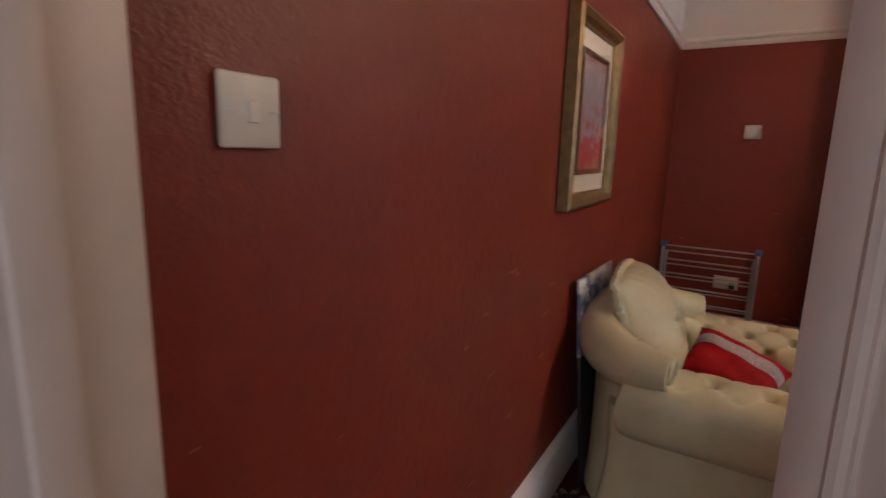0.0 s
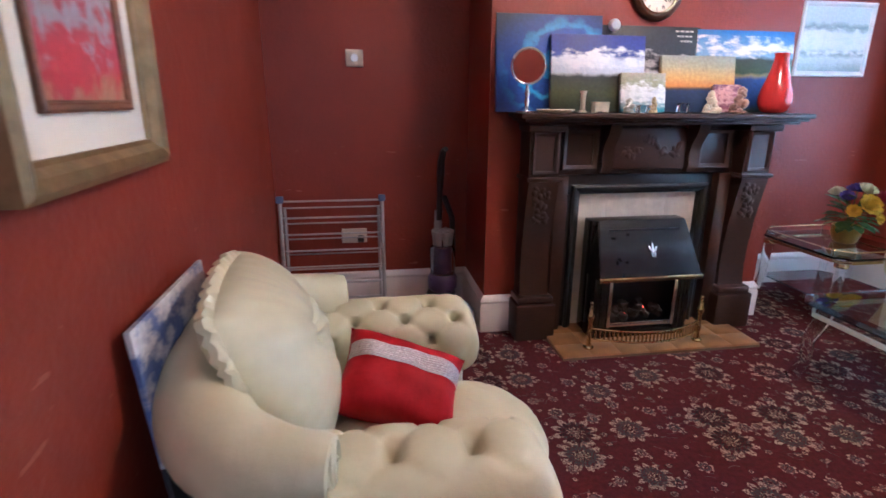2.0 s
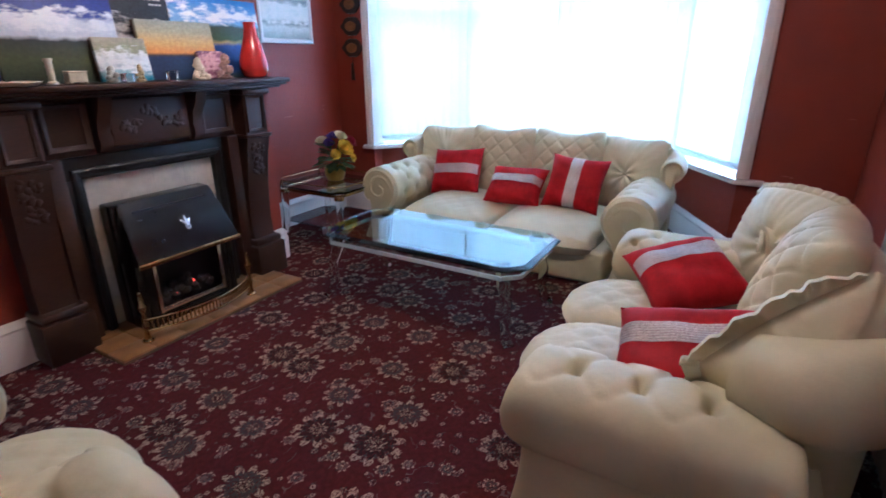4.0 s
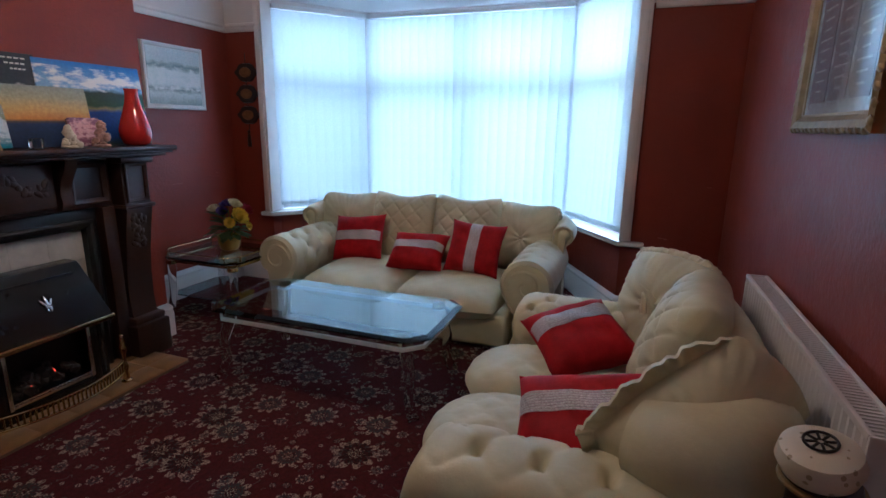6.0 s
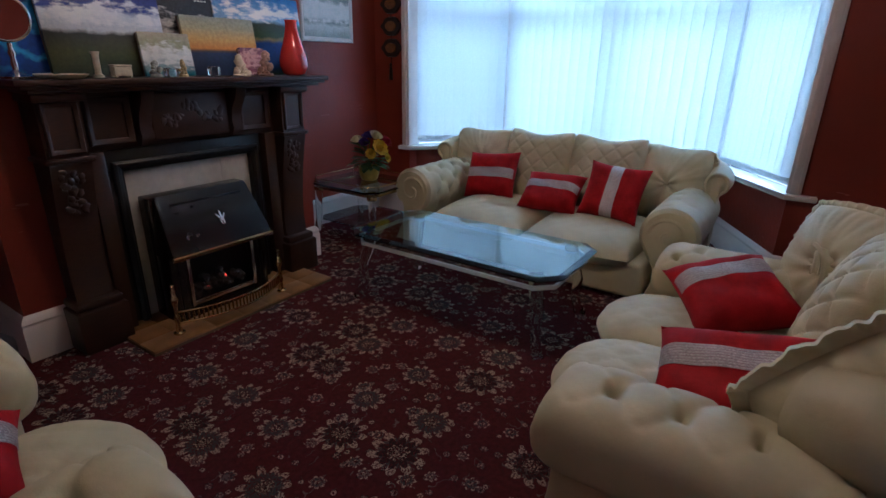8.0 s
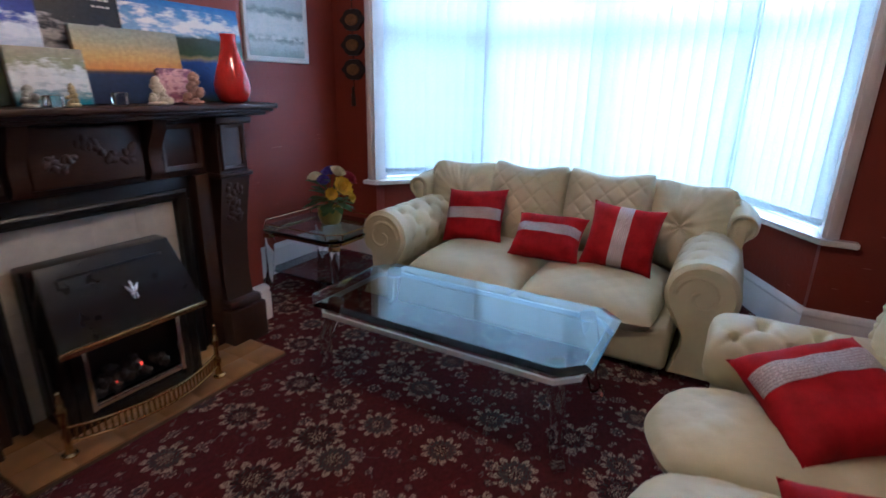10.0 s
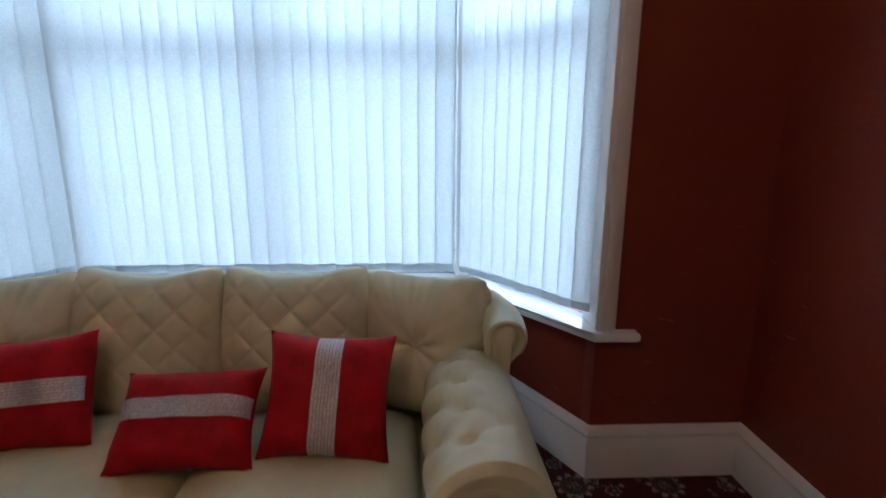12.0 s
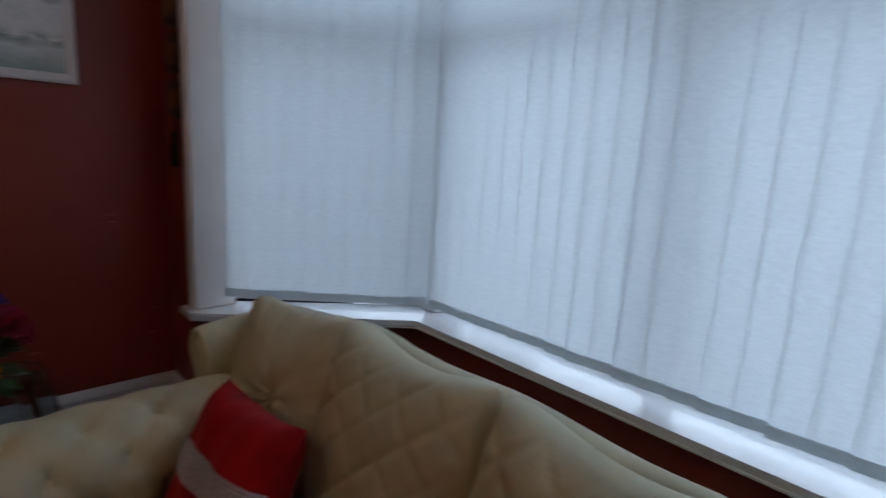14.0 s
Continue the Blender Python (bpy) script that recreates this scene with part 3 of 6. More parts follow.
def scatter_cushion(w, h, m, label, seed, upright=False, mid=0.0):
    """A red cushion with a beaded band of raised rows across its face."""
    ob = thing("scatter_cushion", label, "cushion", m, group="red cushions on the suite")
    part("cover", pillow(w, h, 0.15, seed=seed), REDCLOTH, ob)
    span = dict(clip_u=(mid - 0.2, mid + 0.2), clip_v=(-0.985, 0.985)) if upright else dict(clip_v=(mid - 0.2, mid + 0.2), clip_u=(-0.985, 0.985))
    band = part("beaded_band", pillow(w, h, 0.15, seed=seed, lift=0.003, closed=False, **span), BAND, ob, "silver beaded band")
    for k in range(8):
        c = mid - 0.175 + 0.05 * k
        row = dict(clip_u=(c - 0.018, c + 0.018), clip_v=(-0.97, 0.97)) if upright else dict(clip_v=(c - 0.018, c + 0.018), clip_u=(-0.97, 0.97))
        part("silver_piping", pillow(w, h, 0.15, seed=seed, lift=0.0045, closed=False, **row), BEAD, band)
    return ob


def arm_mesh(side, length, height, width, y0, deep):
    """A rolled, button-tufted arm that runs forward from y0; side -1 or 1."""
    r = width * 0.46
    cz = height - r
    prof = []
    for k in range(9):
        f = k / 8
        prof.append((side * r * (1.0 - 0.62 * math.sin(f * math.pi * 0.58) ** 1.2 + 0.20 * f * f), 0.03 + (cz - r * 0.62 - 0.03) * f))
    for k in range(23):
        a = radians(-38 + k * 256 / 22)
        prof.append((side * r * math.cos(a), cz + r * math.sin(a)))
    prof += [(-side * r * 0.66, cz - r * 0.85), (-side * r * 0.36, cz - r * 1.35), (-side * r * 0.34, 0.16), (-side * r * 0.50, 0.08), (-side * r * 0.62, 0.03)]
    n = 64
    # running length over the profile, for the tufts
    run = [0.0]
    for a, b in zip(prof, prof[1:]):
        run.append(run[-1] + math.dist(a, b))
    whole = run[-1]

    def along(v):
        g = v * whole
        i = next(k for k in range(len(run) - 1) if g <= run[k + 1] or k == len(run) - 2)
        f = (g - run[i]) / (run[i + 1] - run[i])
        return prof[i][0] * (1 - f) + prof[i + 1][0] * f, prof[i][1] * (1 - f) + prof[i + 1][1] * f

    fine = [along(k / (n - 1)) for k in range(n)]

    def at(u, v):
        i = min(n - 1, round(v * (n - 1)))
        x, z = fine[i]
        y = y0 + length * u
        swell = 1 + 0.05 * math.sin(u * math.pi) + 0.20 * max(0, u - 0.75)
        x, z = x * swell, (z - cz) * swell + cz if z > cz - r else z
        way = i / (n - 1)
        # diamond tufting over the top and the inner face
        p, q = (y - y0 - 0.02) / 0.15 + (way * whole - 0.30) / 0.20, (y - y0 - 0.02) / 0.15 - (way * whole - 0.30) / 0.20
        near = math.hypot(p - round(p), q - round(q))
        fold = min(abs(p - round(p)), abs(q - round(q)))
        tuft = 0.034 * math.exp(-(near / 0.17) ** 2) + 0.011 * math.exp(-(fold / 0.10) ** 2) - 0.008 * abs(math.sin(math.pi * p) * math.sin(math.pi * q))
        tuft *= deep * min(1, max(0, (way - 0.44) / 0.07)) * min(1, max(0, (0.93 - u) / 0.08)) * min(1, max(0, (0.97 - way) / 0.1))
        k = math.hypot(x, z - cz) or 1
        f = max(0, 1 - tuft / k)
        return x * f, y, cz + (z - cz) * f
    out = surf(at, 64, n - 1)
    for u in (0.0, 1.0):
        loop = [out.verts.new(at(u, j / (n - 1))) for j in range(n)]
        mid = [out.verts.new((v.co.x * 0.86, v.co.y + (0.02 if u else -0.012), cz + (v.co.z - cz) * (0.86 if v.co.z > cz - r else 0.97))) for v in loop]
        for j in range(n - 1):
            out.faces.new((loop[j], loop[j + 1], mid[j + 1], mid[j]))
        out.faces.new(mid)
    bmesh.ops.remove_doubles(out, verts=out.verts, dist=0.0015)
    return out, r, cz


def scroll_mesh(r, depth, turns=1.6, thick=0.02):
    """The rolled-leather scroll on the front of an arm, facing +y."""
    pts, rad = [], []
    for k in range(46):
        f = k / 45
        a = f * turns * math.tau
        q = r * (0.98 - 0.80 * f)
        pts.append((q * math.cos(a), depth + 0.006 * f, q * math.sin(a)))
        rad.append(thick * (1 - 0.35 * f))
    return tube(pts, rad, 8)


def ruffle(points, outs, width, waves, seed):
    """A gathered frill along a line, standing out along outs and folding in thickness."""
    rng = random.Random(seed)
    pts, ways = [Vector(p) for p in points], [Vector(o).normalized() for o in outs]
    ph = [rng.uniform(0, 6) for _ in range(3)]

    def at(u, v, lift=0.0):
        f = u * (len(pts) - 1)
        i = min(len(pts) - 2, int(f))
        p = pts[i].lerp(pts[i + 1], f - i)
        o = ways[i].lerp(ways[i + 1], f - i).normalized()
        wob = math.sin(u * waves * math.tau + ph[0] + 2.2 * math.sin(u * 17 + ph[2])) + 0.5 * math.sin(u * waves * 1.7 * math.tau + ph[1])
        reach = width * (0.94 + 0.07 * math.sin(u * waves * 0.6 * math.tau + ph[2]))
        reach *= min(1, 0.25 + 7 * u, 0.25 + 7 * (1 - u))
        thick = 0.004 + 0.004 * v
        return p + o * (reach * v) + Vector((0, 0, 1)) * (0.14 * width * wob * v + (thick if lift else -thick) - 0.012 * v * v)
    out = surf(at, 150, 5)
    surf(lambda u, v: at(u, v, 1.0), 150, 5, bm=out)
    low, high = [at(k / 150, 1.0) for k in range(151)], [at(k / 150, 1.0, 1.0) for k in range(151)]
    return surf(lambda u, v: low[round(u * 150)].lerp(high[round(u * 150)], v), 150, 1, bm=out)


def bent(points, steps):
    """Points along a softly bent line through the given ones."""
    pts, fine = [Vector(p) for p in points], []
    for i in range(len(pts) - 1):
        p0, p1, p2, p3 = pts[max(0, i - 1)], pts[i], pts[i + 1], pts[min(len(pts) - 1, i + 2)]
        for k in range(steps):
            t = k / steps
            fine.append(0.5 * ((2 * p1) + (p2 - p0) * t + (2 * p0 - 5 * p1 + 4 * p2 - p3) * t * t + (3 * p1 - p0 - 3 * p2 + p3) * t ** 3))
    return fine + [pts[-1]]


def shell_mesh(stations):
    """The upholstered back and wings: a fat roll on an outer skin, swept round the seat; stations of (x, y, top, radius)."""
    line = bent(stations, 7)
    out, rows = bmesh.new(), []
    for i, p in enumerate(line):
        d = line[min(len(line) - 1, i + 1)] - line[max(0, i - 1)]
        n = Vector((d.y, -d.x, 0)).normalized()
        x, y, top, r = p
        cz = top - r
        prof = [(0.50 * r, 0.03), (0.42 * r, 0.10), (0.36 * r, 0.20), (0.36 * r, cz - 1.5 * r), (0.46 * r, cz - 1.08 * r)]
        prof += [(0.22 * r + r * math.cos(radians(a)), cz + r * math.sin(radians(a))) for a in range(-58, 205, 12)]
        prof += [(-0.74 * r, cz - 0.8 * r), (-0.66 * r, cz - 1.4 * r), (-0.62 * r, 0.20), (-0.60 * r, 0.03)]
        crease = 0.004 * math.exp(-(((i % 21) - 10) / 0.8) ** 2)
        rows.append([Vector((x, y, 0)) + n * (o - crease * (1 if o > 0 else 0)) + Vector((0, 0, z)) for o, z in prof])
    made = [[out.verts.new(q) for q in row] for row in rows]
    for a, b in zip(made, made[1:]):
        for k in range(len(a) - 1):
            out.faces.new((a[k], a[k + 1], b[k + 1], b[k]))
    # the front ends: a padded lip, a groove and a bulging middle
    for end, step in ((0, 1), (-1, -1)):
        ahead = (line[0] - line[1]) if step == 1 else (line[-1] - line[-2])
        ahead = Vector((ahead.x, ahead.y, 0)).normalized()
        r, cz = line[end][3], line[end][2] - line[end][3]
        hub = (rows[end][8] + rows[end][20]) / 2
        hub.z = cz
        loop = made[end]
        for f, push in ((0.93, 0.018), (0.80, 0.022), (0.66, 0.006), (0.52, 0.004), (0.38, 0.018), (0.15, 0.024)):
            ring = []
            for v0 in rows[end]:
                low = max(0.0, min(1.0, (cz - r - v0.z) / 0.12))
                mid = Vector((hub.x, hub.y, min(cz, max(v0.z, 0.05)) if low else hub.z))
                q = mid.lerp(v0, f) if not low else Vector((hub.x, hub.y, v0.z)).lerp(v0, f)
                ring.append(out.verts.new(q + ahead * push))
            for k in range(len(loop) - 1):
                out.faces.new((loop[k], loop[k + 1], ring[k + 1], ring[k]))
            loop = ring
        out.faces.new(loop)
    return out


def pad_arm(side, y0, y1, height, width):
    """A low padded arm: a fat button-tufted roll, rounded over its front end."""
    a, zb = width / 2, height - 0.235
    b = (height - zb) / 2
    long = y1 - y0

    def at(u, v):
        t = v * math.tau
        c, s = math.cos(t), math.sin(t)
        e = 0.72
        nose = max(0.0, 1 - max(0.0, (u - 0.84) / 0.16) ** 2.8) ** 0.45
        tail = max(0.0, 1 - max(0.0, (0.10 - u) / 0.10) ** 3) ** 0.4
        k = (0.30 + 0.70 * nose) * (0.5 + 0.5 * tail)
        x = a * math.copysign(abs(c) ** e, c) * (1 - 0.16 * (1 - nose))
        z = b * math.copysign(abs(s) ** e, s) * k
        y = y0 + long * u
        # diamond tufting over the top and down the inner face
        way = (t - math.pi / 2) * 0.15 * (1 if side < 0 else -1)
        way = -((way + 0.471) % 0.942 - 0.471)
        p, q = (y - y1 + 0.155) / 0.155 + way / 0.20, (y - y1 + 0.155) / 0.155 - way / 0.20
        near = math.hypot(p - round(p), q - round(q))
        fold = min(abs(p - round(p)), abs(q - round(q)))
        dip = 0.048 * math.exp(-(near / 0.14) ** 2) + 0.007 * math.exp(-(fold / 0.09) ** 2) - 0.004 * abs(math.sin(math.pi * p) * math.sin(math.pi * q))
        here = min(1.0, max(0.0, (way + 0.10) / 0.08)) * min(1.0, max(0.0, (0.30 - way) / 0.06)) * min(1.0, max(0.0, (0.965 - u) / 0.07))
        f = 1 - dip * here / max(0.05, math.hypot(x, z))
        return x * f, y, zb + b + z * f
    out = surf(at, 80, 72, wrap_v=True)
    for u in (0.0, 1.0):
        out.faces.new([out.verts.new(at(u, j / 72)) for j in range(72)])
    bmesh.ops.remove_doubles(out, verts=out.verts, dist=0.0012)
    return out


def skirt_panel(width, y0, y1, top):
    """The plain leather side under a padded arm, flaring a little at its foot."""
    def at(u, v):
        z = 0.03 + (top - 0.03) * v
        flare = 0.022 * (1 - v) ** 2 - 0.012 * math.sin(math.pi * v)
        t = u * math.tau
        c, s = math.cos(t), math.sin(t)
        return (width / 2 - 0.012 + flare) * math.copysign(abs(c) ** 0.35, c), (y0 + y1) / 2 + ((y1 - y0) / 2 + flare) * math.copysign(abs(s) ** 0.35, s), z
    out = surf(at, 64, 10, wrap_u=True)
    for v in (0.0, 1.0):
        out.faces.new([out.verts.new(at(k / 64, v)) for k in range(64)])
    bmesh.ops.remove_doubles(out, verts=out.verts, dist=0.001)
    return out


def settee(name, label, category, at, W, D, seats, arm_h, arm_w, backs, seat_nose, seat_z, stations, padded):
    """A suite piece: x across, y forward from its rear, z up; stations: half of the back from the front of a wing to the middle."""
    ob = thing(name, label, category, at)
    inner = W - 2 * arm_w
    part("base", box(-inner / 2 - 0.06, 0.12, 0.03, inner / 2 + 0.06, D - 0.07, seat_z + 0.07, 0.03, 3), LEATHER, ob)
    part("back", shell_mesh([(-x, y, h, r) for x, y, h, r in stations] + [(x, y, h, r) for x, y, h, r in stations[-2::-1]]), LEATHER, ob)
    for s in (-1, 1):
        if padded:
            a = part("arm", pad_arm(s, 0.20, D - 0.075, arm_h, arm_w), LEATHER, ob)
            a.location = (s * (W / 2 - arm_w / 2), 0, 0)
            p = part("side_panel", skirt_panel(arm_w * 0.84, 0.16, D - 0.105, arm_h - 0.12), LEATHER, ob)
            p.location = (s * (W / 2 - arm_w / 2), 0, 0)
            fx, fy, ft, fr = stations[0]
            curl = scroll_mesh(fr * 0.72, 0, 1.2, 0.011)
            bmesh.ops.transform(curl, matrix=Matrix.Translation((s * (fx + 0.12 * fr), fy + 0.012, ft - fr)) @ Matrix.Diagonal((-s, 1, 1, 1)), verts=curl.verts)
            part("scroll", curl, LEATHER, ob)
        else:
            m, r, cz = arm_mesh(s, D - 0.26, arm_h, arm_w, 0.16, 0.8)
            a = part("arm", m, LEATHER, ob)
            a.location = (s * (W / 2 - arm_w / 2), 0, 0)
            sc = scroll_mesh(r * 0.74, 0, 1.2, 0.017)
            bmesh.ops.transform(sc, matrix=Matrix.Diagonal((-s, 1, 1, 1)), verts=sc.verts)
            scroll = part("scroll", sc, LEATHER, a)
            scroll.location = (0, D - 0.092, cz)
    sw = inner / seats
    for i in range(seats):
        c = cushion_block(sw - 0.004, D - 0.20, 0.17, 0.006 if padded else 0.003, 0.035, 48, 48, nose=seat_nose)
        p = part("seat_cushion", c, LEATHER, ob)
        p.location = (-inner / 2 + sw * (i + 0.5), 0.17 + (D - 0.20) / 2, seat_z)
    # loose back cushions: (centre x, width, height, thickness, turn, tilt, depth, quilted, frilled side, peak)
    for cx, w, h, thick, turn, lean, y, quilted, frill, peak in backs:
        curve = (0.30 if padded else 0.12) if quilted else 0.4
        c = cushion_block(w, h, thick, quilted, 0.03, 72, 72, peak=peak, soft=not quilted, curve=curve, wrinkle=0.0 if quilted else 0.006)
        if not quilted:
            for v in c.verts:
                q = math.hypot(v.co.x, v.co.y)
                if v.co.z > thick * 0.6:
                    a = math.atan2(v.co.y, v.co.x)
                    v.co.z -= (0.04 + 0.008 * math.sin(7 * a)) * math.exp(-(q / 0.055) ** 2) + 0.006 * math.sin(9 * a) * math.exp(-(q / 0.13) ** 2)
        bmesh.ops.translate(c, verts=c.verts, vec=(0, h / 2, 0))
        p = part("back_cushion", c, LEATHER, ob, "quilted cream leather cushion" if quilted else "buttoned cream leather cushion with a frilled edge")
        p.matrix_local = turn if isinstance(turn, Matrix) else pose(cx, y, seat_z + 0.12, 0, 0, 180 + turn) @ pose(0, 0, 0, 90 + lean, 0, 0)
        if frill:
            sd, edge = (1 if (frill > 0) == isinstance(turn, Matrix) else -1), thick / 2
            def rim(a, b):
                x, y = outline(w, h, a, b, curve, peak)
                return (x * 0.985, y * 0.985, edge), (x / w, y / h, 0)
            side = [rim(sd, b) for b in np.linspace(-0.9, 1.0, 12)]
            top = [rim(sd * a, 1.0) for a in np.linspace(0.92, -0.9, 12)]
            run = side + (top if abs(frill) > 1 else [])
            fr = ruffle([q for q, _ in run], [o for _, o in run], 0.045 if isinstance(turn, Matrix) else 0.028, 4 + len(run) * (0.5 if isinstance(turn, Matrix) else 0.9), int(cx * 100) + 40)
            bmesh.ops.translate(fr, verts=fr.verts, vec=(0, h / 2, 0))
            part("frill", fr, LEATHER, p)
    for s in (-1, 1):
        for y in (0.14, D - 0.16):
            f = part("foot", lathe([(0.0, 0.0), (0.022, 0.0), (0.03, 0.02), (0.03, 0.032), (0, 0.032)], 14), MAHOGANY, ob)
            f.location = (s * (W / 2 - arm_w * 0.6), y, 0)
    return ob


# the frilled cushion slumped against the loveseat's arm: across, up and face ways
across, upward = Vector((-0.08, 0.70, -0.70)).normalized(), Vector((-0.12, 0.73, 0.68)).normalized()
upward = (upward - across * across.dot(upward)).normalized()
facing = across.cross(upward)
SLUMPED = Matrix.Translation(Vector((-0.435, 0.165, 0.555)) - upward * 0.09 - facing * 0.10) @ Matrix((across, upward, facing)).transposed().to_4x4()
SOFA_BACK = [(0.925, 0.31, 0.675, 0.070), (0.925, 0.20, 0.69, 0.070), (0.865, 0.10, 0.715, 0.068), (0.70, 0.075, 0.735, 0.062), (0.48, 0.07, 0.765, 0.058), (0.24, 0.065, 0.752, 0.055), (0.0, 0.065, 0.765, 0.055)]
settee("sofa", "cream leather three-piece-suite sofa with rolled tufted arms", "sofa", pose(3.50, 2.125, 0, 0, 0, 90), 1.96, 0.98, 2, 0.555, 0.31,
       [(-0.68, 0.46, 0.465, 0.17, -16, -13, 0.14, 0, -1, 0.15), (-0.245, 0.50, 0.47, 0.17, 0, -13, 0.13, 0.006, 0, 0.18), (0.245, 0.50, 0.47, 0.17, 0, -13, 0.13, 0.006, 0, 0.18), (0.68, 0.46, 0.465, 0.17, 16, -13, 0.14, 0, 1, 0.15)], 0.02, 0.165, SOFA_BACK, False)
LOVE_BACK = [(0.480, 0.295, 0.660, 0.100), (0.525, 0.20, 0.695, 0.116), (0.48, 0.12, 0.715, 0.112), (0.36, 0.09, 0.705, 0.085), (0.18, 0.08, 0.715, 0.075), (0.0, 0.08, 0.72, 0.075)]
settee("loveseat", "cream leather loveseat with quilted and frilled cushions", "sofa", pose(1.585, 0.41, 0, 0, 0, 0), 1.50, 0.92, 2, 0.515, 0.30,
       [(-0.275, 0.47, 0.28, 0.20, SLUMPED, 0, 0, 0, 2, 0.0), (0.08, 0.52, 0.48, 0.19, -8, -20, 0.19, 0.010, 0, 0.05), (0.525, 0.48, 0.45, 0.17, 42, -14, 0.20, 0, 2, 0.0)], 0.08, 0.195, LOVE_BACK, True)
CHAIR_BACK = [(0.415, 0.330, 0.650, 0.062), (0.395, 0.25, 0.662, 0.078), (0.33, 0.15, 0.690, 0.090), (0.20, 0.09, 0.720, 0.085), (0.0, 0.08, 0.735, 0.080)]
settee("armchair", "cream leather armchair with tufted arms by the wall", "armchair", pose(-0.53, 2.08, 0, 0, 0, -90), 1.0, 0.84, 1, 0.570, 0.27,
       [(0.0, 0.56, 0.48, 0.22, 4, -22, 0.17, 0, 2, 0.0)], 0.09, 0.215, CHAIR_BACK, True)

# on the sofa (faces -x), the loveseat (faces +y) and the armchair (faces +x)
scatter_cushion(0.40, 0.34, placed((3.09, 2.605, 0.488), (0, -1, 0.10), (0.5, 0, 1)), "red square cushion with silver band on the sofa", 1)
scatter_cushion(0.40, 0.29, placed((2.99, 2.105, 0.455), (0, -1, 0.03), (0.85, 0.1, 0.8)), "small red cushion with silver band on the sofa", 2, mid=0.1)
scatter_cushion(0.37, 0.36, placed((3.02, 1.72, 0.505), (0, -1, -0.06), (0.55, -0.08, 1)), "red cushion with upright silver band on the sofa", 3, True)
scatter_cushion(0.42, 0.34, placed((1.27, 0.87, 0.452), (-0.03, -0.95, 0.22), (0.85, 0.05, 0.5)), "red cushion with silver band on the loveseat", 4, mid=0.2)
scatter_cushion(0.37, 0.37, placed((1.885, 0.945, 0.462), (0.45, -0.82, 0.22), (0.90, 0.34, 0.34)), "red cushion with silver band on the loveseat", 5, mid=0.3)
scatter_cushion(0.34, 0.26, placed((-0.035, 2.10, 0.475), (0.9, -0.12, -0.30), (0.1, 0.85, 0.5)), "red cushion with silver band on the armchair", 6, mid=0.3)


# ---- glass coffee table ----
def octagon(x0, y0, x1, y1, c):
    return [(x0 + c, y0), (x1 - c, y0), (x1, y0 + c), (x1, y1 - c), (x1 - c, y1), (x0 + c, y1), (x0, y1 - c), (x0, y0 + c)]


def coffee_table():
    ob = thing("coffee_table", "glass coffee table with clipped corners on clear legs", "table", pose(2.05, 2.155, 0))
    b = bmesh.new()
    layers = [[b.verts.new((x, y, z)) for x, y in octagon(-0.305 + d, -0.60 + d, 0.305 - d, 0.60 - d, 0.085 - d * 0.4)] for d, z in ((0.002, 0.373), (0.0, 0.375), (0.0, 0.380), (0.028, 0.388))]
    for lo, hi in zip(layers, layers[1:]):
        for k in range(8):
            b.faces.new((lo[k], lo[(k + 1) % 8], hi[(k + 1) % 8], hi[k]))
    b.faces.new(layers[0][::-1]), b.faces.new(layers[-1])
    part("tabletop", b, TABLE_GLASS, ob, "bevelled clear glass top", smooth=False)
    # rail under the top, its window glint put into the colour
    rail = moulding(octagon(-0.272, -0.56, 0.272, 0.56, 0.07), [(-0.006, 0.322), (0.006, 0.322), (0.006, 0.340), (-0.006, 0.340)], closed=True)
    part("apron", rail, RAIL_GLINT, ob, "rail under the glass, coloured pale for the window's reflection", smooth=False)
    for sx in (-1, 1):
        for sy in (-1, 1):
            leg = tube([(sx * 0.21, sy * 0.47, 0.372), (sx * 0.225, sy * 0.485, 0.30), (sx * 0.25, sy * 0.51, 0.20), (sx * 0.245, sy * 0.505, 0.10), (sx * 0.265, sy * 0.53, 0.012), (sx * 0.275, sy * 0.54, 0.0)],
                       [0.034, 0.032, 0.026, 0.022, 0.026, 0.03], 12)
            l = part("leg", leg, ACRYLIC, ob, "clear acrylic cabriole leg")
            cup = lathe([(0.0, 0.0), (0.026, 0.0), (0.03, 0.012), (0.022, 0.02), (0, 0.02)], 16)
            bmesh.ops.translate(cup, verts=cup.verts, vec=(sx * 0.215, sy * 0.475, 0.348))
            part("collar", cup, BRASS, l)
    return ob


coffee_table()

# ---- fireplace ----
CX = 1.31


